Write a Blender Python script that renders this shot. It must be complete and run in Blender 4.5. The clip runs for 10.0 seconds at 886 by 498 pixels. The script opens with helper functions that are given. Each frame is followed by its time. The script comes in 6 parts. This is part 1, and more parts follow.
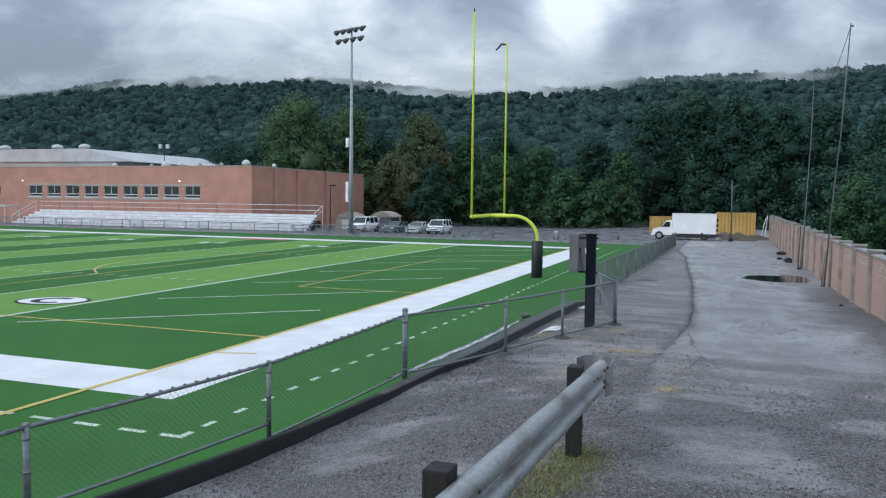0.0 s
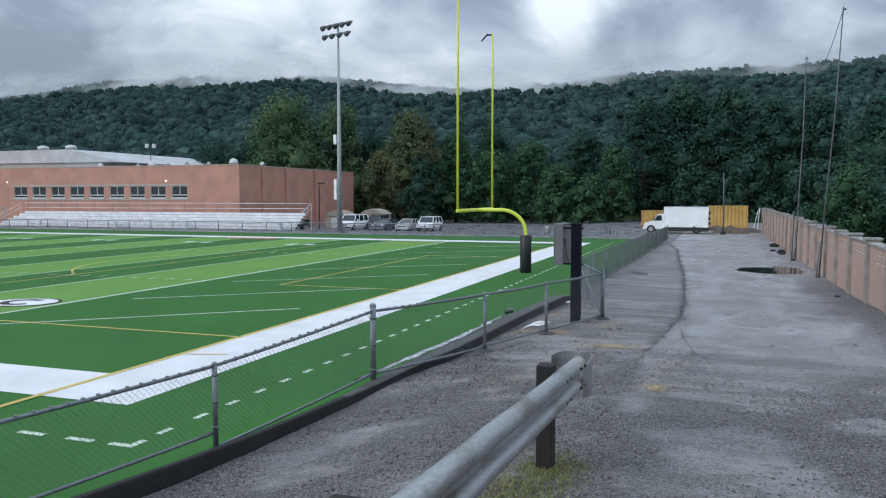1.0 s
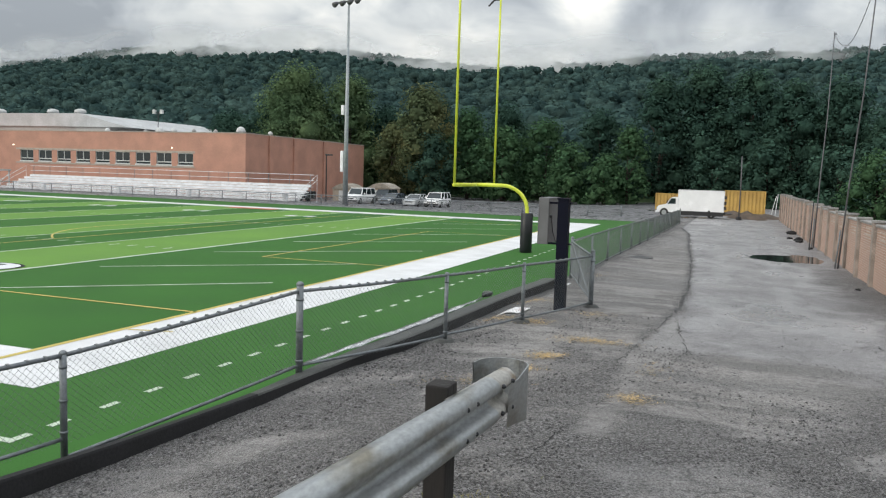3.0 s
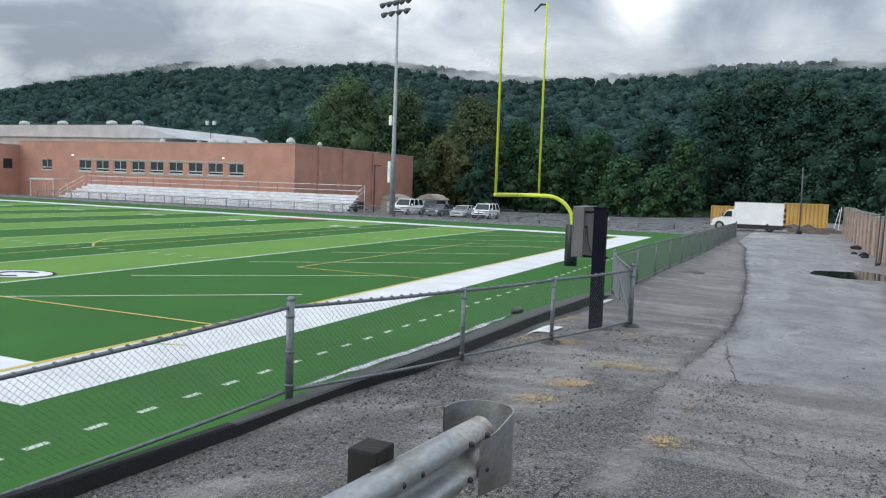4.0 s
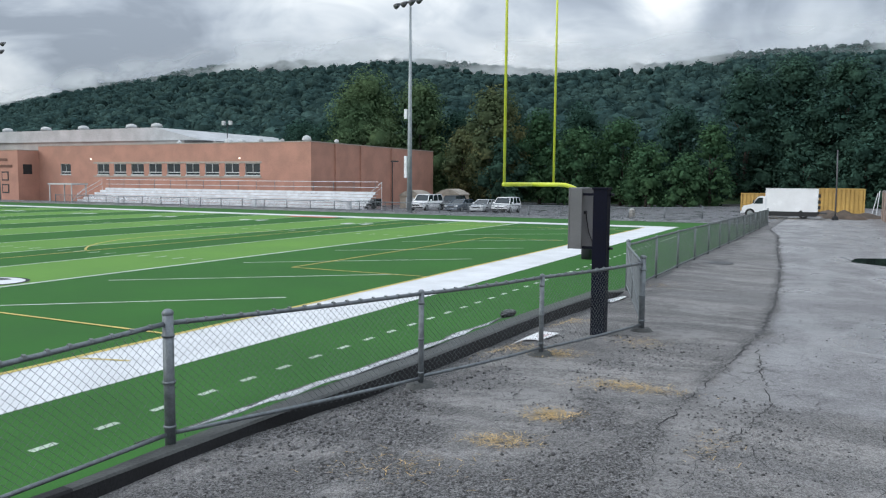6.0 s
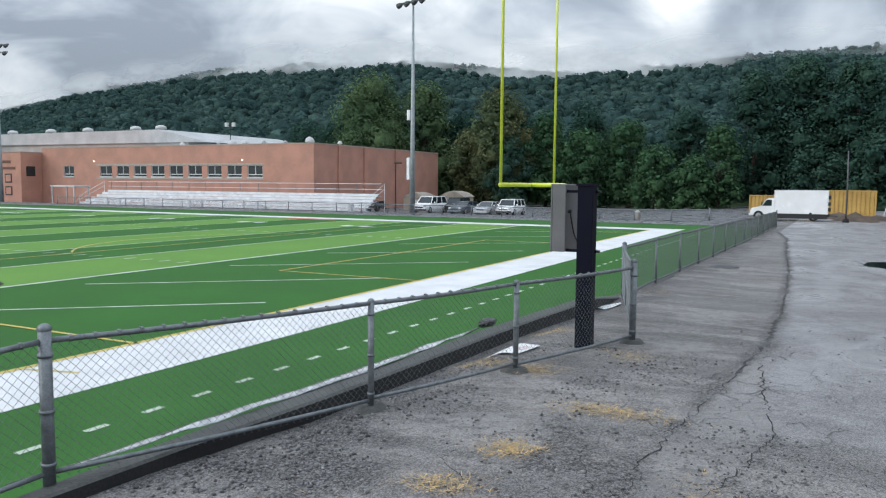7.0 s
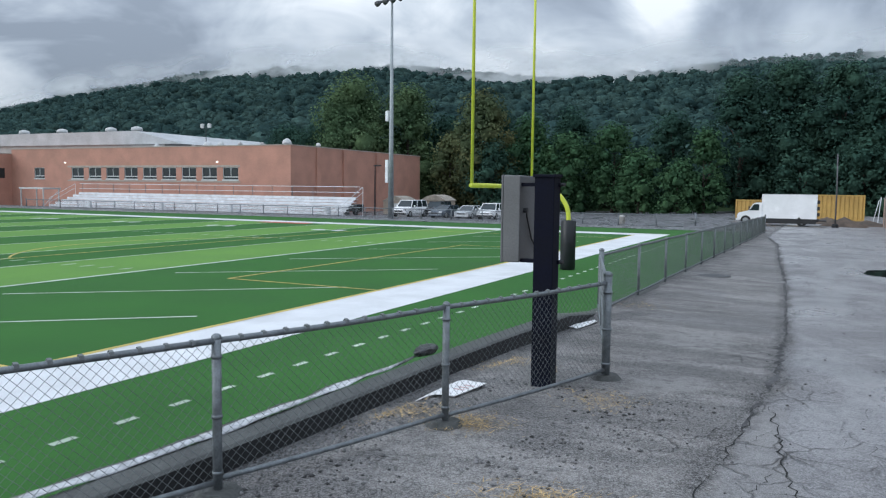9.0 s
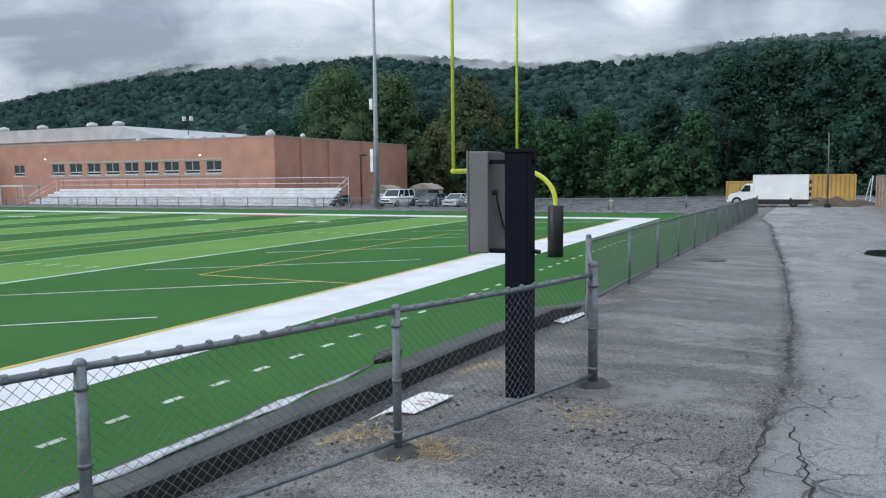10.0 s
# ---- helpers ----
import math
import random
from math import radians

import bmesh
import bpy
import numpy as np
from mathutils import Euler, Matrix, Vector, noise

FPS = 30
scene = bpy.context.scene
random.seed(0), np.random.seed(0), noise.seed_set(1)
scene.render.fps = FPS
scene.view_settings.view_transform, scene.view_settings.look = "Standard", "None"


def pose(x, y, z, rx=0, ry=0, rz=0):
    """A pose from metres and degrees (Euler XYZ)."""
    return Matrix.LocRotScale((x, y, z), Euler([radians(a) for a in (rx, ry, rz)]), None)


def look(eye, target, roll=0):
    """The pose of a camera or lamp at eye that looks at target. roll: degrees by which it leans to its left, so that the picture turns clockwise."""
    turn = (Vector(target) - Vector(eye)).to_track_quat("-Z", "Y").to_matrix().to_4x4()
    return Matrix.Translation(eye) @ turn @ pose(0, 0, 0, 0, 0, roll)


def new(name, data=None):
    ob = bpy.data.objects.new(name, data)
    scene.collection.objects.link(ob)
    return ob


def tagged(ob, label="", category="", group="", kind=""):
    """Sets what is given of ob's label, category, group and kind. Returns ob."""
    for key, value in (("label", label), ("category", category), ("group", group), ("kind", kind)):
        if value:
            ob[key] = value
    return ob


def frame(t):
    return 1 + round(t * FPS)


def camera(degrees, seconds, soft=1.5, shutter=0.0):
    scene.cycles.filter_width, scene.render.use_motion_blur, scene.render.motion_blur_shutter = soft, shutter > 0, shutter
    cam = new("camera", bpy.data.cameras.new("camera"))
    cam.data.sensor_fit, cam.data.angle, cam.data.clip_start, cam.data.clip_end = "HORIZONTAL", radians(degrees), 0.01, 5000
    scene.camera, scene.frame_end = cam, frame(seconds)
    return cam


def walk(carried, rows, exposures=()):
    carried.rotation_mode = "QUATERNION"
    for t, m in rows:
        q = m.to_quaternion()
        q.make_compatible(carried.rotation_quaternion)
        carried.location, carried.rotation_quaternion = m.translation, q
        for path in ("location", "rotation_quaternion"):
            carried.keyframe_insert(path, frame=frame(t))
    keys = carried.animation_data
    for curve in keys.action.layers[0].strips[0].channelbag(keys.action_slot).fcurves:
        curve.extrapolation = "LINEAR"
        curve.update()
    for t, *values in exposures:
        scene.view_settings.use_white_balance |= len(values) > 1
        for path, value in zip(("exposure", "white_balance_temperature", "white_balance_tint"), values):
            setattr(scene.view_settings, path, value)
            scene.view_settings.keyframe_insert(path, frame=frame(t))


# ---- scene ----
cam = camera(59.1, 10.0, soft=1.2)
PATH = [
    (0, (11.065, -13.008, 3.738), (10.386, -11.131, 3.613), 0.7),
    (0.5, (11.092, -12.552, 3.637), (10.443, -10.665, 3.514), -0.6),
    (1, (11.083, -12.06, 3.567), (10.42, -10.178, 3.437), 0.0),
    (1.5, (11.181, -11.567, 3.504), (10.507, -9.69, 3.36), 0.1),
    (2, (11.25, -11.053, 3.465), (10.557, -9.185, 3.301), -1.0),
    (3.3, (11.259, -9.583, 3.364), (10.561, -7.718, 3.173), 2.3),
    (3.5, (11.287, -9.318, 3.357), (10.57, -7.459, 3.182), 1.9),
    (4, (11.296, -8.746, 3.296), (10.476, -6.929, 3.134), 2.0),
    (4.5, (11.301, -8.177, 3.255), (10.459, -6.371, 3.087), 0.6),
    (5, (11.259, -7.556, 3.184), (10.389, -5.764, 3.01), -0.0),
    (5.5, (11.211, -6.976, 3.143), (10.329, -5.19, 2.964), 0.3),
    (6.8, (11.084, -5.5, 3.024), (10.2, -3.713, 2.863), 0.8),
    (7, (11.129, -5.241, 3.011), (10.226, -3.464, 2.845), 0.5),
    (7.5, (11.065, -4.659, 2.974), (10.159, -2.884, 2.801), 0.6),
    (8, (10.987, -4.062, 2.951), (10.118, -2.267, 2.793), 0.1),
    (8.5, (10.868, -3.482, 2.918), (9.98, -1.696, 2.766), 1.0),
    (9, (10.705, -2.921, 2.879), (9.833, -1.128, 2.725), 0.7),
    (9.5, (10.589, -2.339, 2.815), (9.699, -0.558, 2.637), -0.8),
    (10, (10.474, -1.77, 2.801), (9.623, 0.031, 2.619), -0.6),
]
EXPOSURES = [(0, -0.05, 5850, 8), (2, 0.05, 6020, 8), (3.3, 0.2, 7000, 8), (3.5, 0.2, 6950, 8), (4, 0.1, 6320, 8), (5.5, 0.1, 6220, 8), (7.5, 0.15, 6200, 8), (9, 0.0, 5950, 8), (10, 0.05, 6050, 8)]
walk(cam, [(t, look(eye, target, roll)) for t, eye, target, roll in PATH], EXPOSURES)

# ---- light ----
world = bpy.data.worlds.new("overcast_sky")
scene.world = world
world.use_nodes = True
SUN_DIR = Vector((-0.62, -0.68, 0.42)).normalized()


# direction, width and density of the larger cloud masses
CLOUD_MASSES = (
    ((-0.766, 0.622, 0.17), 0.15, -0.05), ((-0.69, 0.704, 0.145), 0.10, -0.03), ((-0.55, 0.81, 0.20), 0.17, 0.11), ((-0.80, 0.585, 0.095), 0.08, 0.09),
    ((-0.36, 0.906, 0.23), 0.08, -0.06), ((-0.19, 0.961, 0.235), 0.075, 0.22), ((-0.06, 0.977, 0.225), 0.15, -0.08), ((-0.03, 0.985, 0.165), 0.07, 0.08),
    ((0.15, 0.96, 0.24), 0.22, -0.11), ((-0.40, 0.90, 0.16), 0.14, 0.06),
)


def sky_nodes():
    nt = world.node_tree
    N, L = nt.nodes, nt.links
    N.clear()

    def add(kind, **inputs):
        n = N.new(kind)
        for k, v in inputs.items():
            n.inputs[int(k[1:])].default_value = v
        return n

    def mth(op, a, b=None, c=None):
        n = N.new("ShaderNodeMath")
        n.operation = op
        for i, v in enumerate((a, b, c)):
            if v is None:
                continue
            if isinstance(v, (int, float)):
                n.inputs[i].default_value = v
            else:
                L.new(v, n.inputs[i])
        return n.outputs[0]

    tc = N.new("ShaderNodeTexCoord")
    sep = N.new("ShaderNodeSeparateXYZ")
    L.new(tc.outputs["Generated"], sep.inputs[0])
    x, y, z = sep.outputs
    zc = mth("MAXIMUM", z, 0.0)
    den = mth("ADD", zc, 0.32)
    com = N.new("ShaderNodeCombineXYZ")
    L.new(mth("DIVIDE", x, den), com.inputs[0])
    L.new(mth("DIVIDE", y, den), com.inputs[1])

    def cloud(scale, detail, rough, off, dist=0.0):
        mp = N.new("ShaderNodeMapping")
        mp.inputs["Location"].default_value = off
        L.new(com.outputs[0], mp.inputs[0])
        n = N.new("ShaderNodeTexNoise")
        n.inputs["Scale"].default_value = scale
        n.inputs["Detail"].default_value = detail
        n.inputs["Roughness"].default_value = rough
        n.inputs["Distortion"].default_value = dist
        L.new(mp.outputs[0], n.inputs["Vector"])
        return n.outputs["Fac"]

    big = cloud(1.25, 4.0, 0.5, (3.7, 1.2, 0.0), 0.6)
    fine = cloud(3.2, 5.0, 0.55, (0.4, 7.1, 0.0), 0.8)
    both = mth("ADD", mth("MULTIPLY", big, 0.58), mth("MULTIPLY", fine, 0.42))
    # larger cloud masses: dark banks, and gaps where the cloud is thin
    frayed = mth("SUBTRACT", cloud(2.1, 6.0, 0.6, (5.3, 2.9, 0.0), 1.0), 0.5)
    for way, wide, deep in CLOUD_MASSES:
        near = N.new("ShaderNodeVectorMath")
        near.operation = "DISTANCE"
        L.new(tc.outputs["Generated"], near.inputs[0])
        near.inputs[1].default_value = Vector(way).normalized()
        far = mth("ADD", mth("DIVIDE", near.outputs["Value"], wide), mth("MULTIPLY", frayed, 1.5))
        soft = N.new("ShaderNodeMapRange")
        soft.interpolation_type = "SMOOTHSTEP"
        for i, v in enumerate((1.0, 0.15, 0.0, deep)):
            soft.inputs[i + 1].default_value = v
        L.new(far, soft.inputs[0])
        both = mth("ADD", both, soft.outputs[0])
    ramp = N.new("ShaderNodeValToRGB")
    cr = ramp.color_ramp
    cr.elements[0].position, cr.elements[0].color = 0.40, (0.30, 0.335, 0.39, 1)
    cr.elements[1].position, cr.elements[1].color = 0.66, (0.86, 0.87, 0.88, 1)
    el = cr.elements.new(0.455)
    el.color = (0.40, 0.44, 0.50, 1)
    el = cr.elements.new(0.53)
    el.color = (0.56, 0.60, 0.645, 1)
    L.new(both, ramp.inputs[0])
    # overcast skies are about three times as bright overhead as at the skyline
    grow = mth("ADD", 0.82, mth("MULTIPLY", mth("POWER", zc, 1.15), 2.2))
    # the veiled sun brightens the cloud round it
    dot = N.new("ShaderNodeVectorMath")
    dot.operation = "DOT_PRODUCT"
    L.new(tc.outputs["Generated"], dot.inputs[0])
    dot.inputs[1].default_value = SUN_DIR
    glow = mth("MULTIPLY", mth("POWER", mth("MAXIMUM", dot.outputs["Value"], 0.0), 6.0), 0.5)
    amount = mth("ADD", grow, glow)
    mul = N.new("ShaderNodeVectorMath")
    mul.operation = "SCALE"
    L.new(ramp.outputs[0], mul.inputs[0])
    L.new(amount, mul.inputs["Scale"])
    sky = N.new("ShaderNodeTexSky")
    sky.sky_type = "NISHITA"
    sky.sun_disc = False
    sky.sun_elevation = math.asin(SUN_DIR.z)
    sky.sun_rotation = math.atan2(SUN_DIR.x, SUN_DIR.y)
    bg1 = N.new("ShaderNodeBackground")
    bg1.inputs["Strength"].default_value = 0.08
    L.new(sky.outputs[0], bg1.inputs[0])
    bg2 = N.new("ShaderNodeBackground")
    bg2.inputs["Strength"].default_value = 1.0
    L.new(mul.outputs[0], bg2.inputs[0])
    mix = N.new("ShaderNodeMixShader")
    mix.inputs[0].default_value = 0.93
    L.new(bg1.outputs[0], mix.inputs[1])
    L.new(bg2.outputs[0], mix.inputs[2])
    out = N.new("ShaderNodeOutputWorld")
    L.new(mix.outputs[0], out.inputs[0])


sky_nodes()
sun_data = bpy.data.lights.new("sun", "SUN")
sun_data.energy, sun_data.angle, sun_data.color = 1.25, radians(35), (1.0, 0.96, 0.9)
sun = new("sun", sun_data)
sun.matrix_world = look(SUN_DIR * 60, (0, 0, 0))

# ---- materials ----
MATS = {}


def mat(name, color, rough=0.6, metal=0.0, var=0.15, scale=4.0, fine=60.0, bump=0.2, color2=None, spec=0.5, rvar=0.1,
        per_object=0.0, stretch=(1, 1, 1), bump_dist=0.01, threshold=(0.35, 0.65), per_island=0.0):
    """A surface: a base colour with two scales of variation, roughness variation and fine relief."""
    if name in MATS:
        return MATS[name]
    m = bpy.data.materials.new(name)
    MATS[name] = m
    m.use_nodes = True
    nt = m.node_tree
    N, L = nt.nodes, nt.links
    b = N["Principled BSDF"]
    b.inputs["Metallic"].default_value = metal
    b.inputs["Specular IOR Level"].default_value = spec
    tc = N.new("ShaderNodeTexCoord")
    mp = N.new("ShaderNodeMapping")
    mp.inputs["Scale"].default_value = stretch
    L.new(tc.outputs["Object"], mp.inputs[0])

    def noise_tex(s, detail):
        n = N.new("ShaderNodeTexNoise")
        n.inputs["Scale"].default_value = s
        n.inputs["Detail"].default_value = detail
        L.new(mp.outputs[0], n.inputs["Vector"])
        return n.outputs["Fac"]

    n1, n2 = noise_tex(scale, 4), noise_tex(fine, 3)
    c2 = color2 or tuple(max(0.0, c * (1 - 2 * var)) for c in color)
    rng = N.new("ShaderNodeMapRange")
    rng.inputs[1].default_value, rng.inputs[2].default_value = threshold
    L.new(n1, rng.inputs[0])
    mix = N.new("ShaderNodeMix")
    mix.data_type = "RGBA"
    mix.inputs[6].default_value = (*c2, 1)
    mix.inputs[7].default_value = (*color, 1)
    L.new(rng.outputs[0], mix.inputs[0])
    hsv = N.new("ShaderNodeHueSaturation")
    L.new(mix.outputs[2], hsv.inputs["Color"])
    val = N.new("ShaderNodeMapRange")
    val.inputs[1].default_value, val.inputs[2].default_value = 0.3, 0.7
    val.inputs[3].default_value, val.inputs[4].default_value = 1 - var, 1 + var
    L.new(n2, val.inputs[0])
    last = val.outputs[0]
    for amount, node, sock in ((per_object, "ShaderNodeObjectInfo", "Random"), (per_island, "ShaderNodeNewGeometry", "Random Per Island")):
        if amount:
            oi = N.new(node)
            r2 = N.new("ShaderNodeMapRange")
            r2.inputs[3].default_value, r2.inputs[4].default_value = 1 - amount, 1 + amount
            L.new(oi.outputs[sock], r2.inputs[0])
            mm = N.new("ShaderNodeMath")
            mm.operation = "MULTIPLY"
            L.new(last, mm.inputs[0])
            L.new(r2.outputs[0], mm.inputs[1])
            last = mm.outputs[0]
    L.new(last, hsv.inputs["Value"])
    L.new(hsv.outputs[0], b.inputs["Base Color"])
    rr = N.new("ShaderNodeMapRange")
    rr.inputs[1].default_value, rr.inputs[2].default_value = 0.3, 0.7
    rr.inputs[3].default_value, rr.inputs[4].default_value = max(0.02, rough - rvar), min(1, rough + rvar)
    L.new(n1, rr.inputs[0])
    L.new(rr.outputs[0], b.inputs["Roughness"])
    if bump:
        bp = N.new("ShaderNodeBump")
        bp.inputs["Strength"].default_value = bump
        bp.inputs["Distance"].default_value = bump_dist
        L.new(n2, bp.inputs["Height"])
        L.new(bp.outputs[0], b.inputs["Normal"])
    return m


def asphalt_mat(name, dry, wet):
    m = bpy.data.materials.new(name)
    m.use_nodes = True
    nt = m.node_tree
    N, L = nt.nodes, nt.links
    b = N["Principled BSDF"]
    tc = N.new("ShaderNodeTexCoord")

    def nz(s, detail, rough=0.55, dist=0.0, stretch=(1, 1, 1)):
        mp = N.new("ShaderNodeMapping")
        mp.inputs["Scale"].default_value = stretch
        L.new(tc.outputs["Object"], mp.inputs[0])
        n = N.new("ShaderNodeTexNoise")
        n.inputs["Scale"].default_value, n.inputs["Detail"].default_value = s, detail
        n.inputs["Roughness"].default_value, n.inputs["Distortion"].default_value = rough, dist
        L.new(mp.outputs[0], n.inputs["Vector"])
        return n.outputs["Fac"]

    def rng(v, a, c, lo=0.0, hi=1.0):
        r = N.new("ShaderNodeMapRange")
        for i, q in enumerate((a, c, lo, hi)):
            r.inputs[i + 1].default_value = q
        L.new(v, r.inputs[0])
        return r.outputs[0]

    def mixc(f, a, c):
        n = N.new("ShaderNodeMix")
        n.data_type = "RGBA"
        for i, v in ((6, a), (7, c)):
            if isinstance(v, tuple):
                n.inputs[i].default_value = (*v, 1)
            else:
                L.new(v, n.inputs[i])
        L.new(f, n.inputs[0])
        return n.outputs[2]

    def mul(a, c, op="MULTIPLY"):
        n = N.new("ShaderNodeMath")
        n.operation = op
        for i, v in enumerate((a, c)):
            if isinstance(v, (int, float)):
                n.inputs[i].default_value = v
            else:
                L.new(v, n.inputs[i])
        return n.outputs[0]

    patches = rng(nz(0.5, 8, 0.62, 1.0, (1.0, 0.7, 1)), 0.46, 0.54)
    mid = rng(nz(1.5, 10, 0.68, 0.6), 0.46, 0.56)
    grain = nz(70, 4, 0.75)
    stone = N.new("ShaderNodeTexVoronoi")
    stone.inputs["Scale"].default_value = 42
    L.new(tc.outputs["Object"], stone.inputs["Vector"])
    col = mixc(patches, dry, wet)
    col = mixc(mul(mid, 0.8), col, tuple(c * 0.17 for c in dry))
    col = mixc(rng(grain, 0.55, 0.7, 0, 0.4), col, (0.30, 0.295, 0.305))
    col = mixc(rng(stone.outputs["Distance"], 0.0, 0.4, 0.22, 0), col, tuple(c * 1.3 for c in dry))
    # puddled wet film: smooth where the patches are wet
    wetness = mul(patches, rng(nz(0.7, 6, 0.6, 0.8), 0.36, 0.56))
    rough = rng(wetness, 0.0, 1.0, 0.66, 0.14)
    height = mul(mul(grain, 0.4), mul(stone.outputs["Distance"], 0.8), "ADD")
    L.new(col, b.inputs["Base Color"])
    L.new(rough, b.inputs["Roughness"])
    bp = N.new("ShaderNodeBump")
    bp.inputs["Distance"].default_value = 0.028
    L.new(rng(wetness, 0, 1, 0.95, 0.2), bp.inputs["Strength"])
    L.new(height, bp.inputs["Height"])
    L.new(bp.outputs[0], b.inputs["Normal"])
    return m


def drive_mat():
    """Old asphalt: a brownish ravelled side, a smoother resurfaced lane, loose gravel, damp film and bare smooth patches."""
    m = bpy.data.materials.new("worn_asphalt")
    m.use_nodes = True
    N, L = m.node_tree.nodes, m.node_tree.links
    b = N["Principled BSDF"]
    tc = N.new("ShaderNodeTexCoord")

    def nz(s, detail, rough=0.55, dist=0.0, stretch=(1, 1, 1)):
        mp = N.new("ShaderNodeMapping")
        mp.inputs["Scale"].default_value = stretch
        L.new(tc.outputs["Object"], mp.inputs[0])
        n = N.new("ShaderNodeTexNoise")
        n.inputs["Scale"].default_value, n.inputs["Detail"].default_value = s, detail
        n.inputs["Roughness"].default_value, n.inputs["Distortion"].default_value = rough, dist
        L.new(mp.outputs[0], n.inputs["Vector"])
        return n.outputs["Fac"]

    def rng(v, a, c, lo=0.0, hi=1.0):
        r = N.new("ShaderNodeMapRange")
        for i, q in enumerate((a, c, lo, hi)):
            r.inputs[i + 1].default_value = q
        L.new(v, r.inputs[0])
        return r.outputs[0]

    def op(kind, a, c):
        n = N.new("ShaderNodeMath")
        n.operation = kind
        for i, v in enumerate((a, c)):
            if isinstance(v, (int, float)):
                n.inputs[i].default_value = v
            else:
                L.new(v, n.inputs[i])
        return n.outputs[0]

    def mixc(f, a, c):
        n = N.new("ShaderNodeMix")
        n.data_type = "RGBA"
        for i, v in ((6, a), (7, c)):
            if isinstance(v, tuple):
                n.inputs[i].default_value = (*v, 1)
            else:
                L.new(v, n.inputs[i])
        L.new(f, n.inputs[0])
        return n.outputs[2]

    def attr(name, frayed, k=0.7, lo=0.35, hi=0.65):
        a = N.new("ShaderNodeAttribute")
        a.attribute_name = name
        return rng(op("ADD", a.outputs["Fac"], op("MULTIPLY", op("SUBTRACT", frayed, 0.5), k)), lo, hi)

    def cells(scale):
        v = N.new("ShaderNodeTexVoronoi")
        v.inputs["Scale"].default_value = scale
        L.new(tc.outputs["Object"], v.inputs["Vector"])
        bw = N.new("ShaderNodeRGBToBW")
        L.new(v.outputs["Color"], bw.inputs[0])
        return v.outputs["Distance"], bw.outputs[0]

    fray = nz(4.5, 7, 0.7)
    lane, bare = attr("lane", fray, 0.5), attr("bare", fray, 0.6, 0.25, 0.75)
    gravel, film = attr("gravel", fray, 1.2, 0.2, 0.8), attr("film", fray, 0.45, 0.2, 0.9)
    streak = nz(1.0, 7, 0.62, 0.3, (0.38, 1.5, 1))
    blotch = nz(0.55, 6, 0.6, 0.5)
    spots, grain = nz(6.0, 6, 0.7), nz(80, 4, 0.75)
    clump, crumb = nz(2.4, 8, 0.72, 0.4), nz(17, 5, 0.75)
    side = mixc(rng(streak, 0.42, 0.60), (0.098, 0.090, 0.084), (0.325, 0.303, 0.285))
    side = mixc(rng(blotch, 0.47, 0.60, 0.0, 0.55), side, (0.125, 0.120, 0.122))
    road_c = mixc(rng(blotch, 0.40, 0.60), (0.180, 0.173, 0.180), (0.345, 0.332, 0.343))
    road_c = mixc(rng(clump, 0.52, 0.62, 0.0, 0.5), road_c, (0.115, 0.112, 0.118))
    col = mixc(lane, side, road_c)
    col = mixc(op("MULTIPLY", bare, 0.8), col, (0.27, 0.259, 0.252))
    col = mixc(op("MULTIPLY", rng(spots, 0.50, 0.62, 0.0, 0.65), rng(lane, 0.0, 1.0, 1.0, 0.4)), col, (0.060, 0.057, 0.058))
    col = mixc(op("MULTIPLY", rng(crumb, 0.52, 0.62, 0.0, 0.6), rng(bare, 0.0, 1.0, 1.0, 0.25)), col, (0.062, 0.060, 0.062))
    col = mixc(rng(crumb, 0.34, 0.44, 0.35, 0.0), col, (0.33, 0.32, 0.325))
    d1, c1 = cells(34)
    d2, c2 = cells(95)
    stones = mixc(rng(c1, 0.35, 0.8), (0.030, 0.029, 0.030), (0.34, 0.33, 0.328))
    stones = mixc(rng(d1, 0.25, 0.62, 0.0, 0.85), stones, (0.024, 0.023, 0.023))
    stones = mixc(rng(clump, 0.50, 0.60, 0.0, 0.6), stones, (0.030, 0.029, 0.030))
    col = mixc(op("MULTIPLY", gravel, 0.8), col, stones)
    fine = mixc(rng(c2, 0.3, 0.75), (0.035, 0.034, 0.034), (0.42, 0.41, 0.41))
    col = mixc(rng(bare, 0.0, 1.0, 0.42, 0.2), col, fine)
    col = mixc(rng(grain, 0.56, 0.72, 0, 0.3), col, (0.34, 0.33, 0.33))
    col = mixc(op("MULTIPLY", film, 0.2), col, (0.16, 0.157, 0.165))
    # fine alligator cracking
    wob = N.new("ShaderNodeTexNoise")
    wob.inputs["Scale"].default_value, wob.inputs["Detail"].default_value = 3.0, 5
    L.new(tc.outputs["Object"], wob.inputs["Vector"])
    add = N.new("ShaderNodeVectorMath")
    add.operation = "MULTIPLY_ADD"
    L.new(wob.outputs["Color"], add.inputs[0])
    add.inputs[1].default_value = (0.35, 0.35, 0)
    L.new(tc.outputs["Object"], add.inputs[2])
    v = N.new("ShaderNodeTexVoronoi")
    v.feature = "DISTANCE_TO_EDGE"
    v.inputs["Scale"].default_value = 2.6
    L.new(add.outputs[0], v.inputs["Vector"])
    ck = op("MULTIPLY", rng(v.outputs["Distance"], 0.0, 0.030, 1.0, 0.0), rng(nz(0.6, 4), 0.5, 0.6))
    ck = op("MULTIPLY", ck, rng(gravel, 0.0, 0.6, 1.0, 0.2))
    col = mixc(op("MULTIPLY", ck, 0.45), col, (0.03, 0.03, 0.032))
    L.new(col, b.inputs["Base Color"])
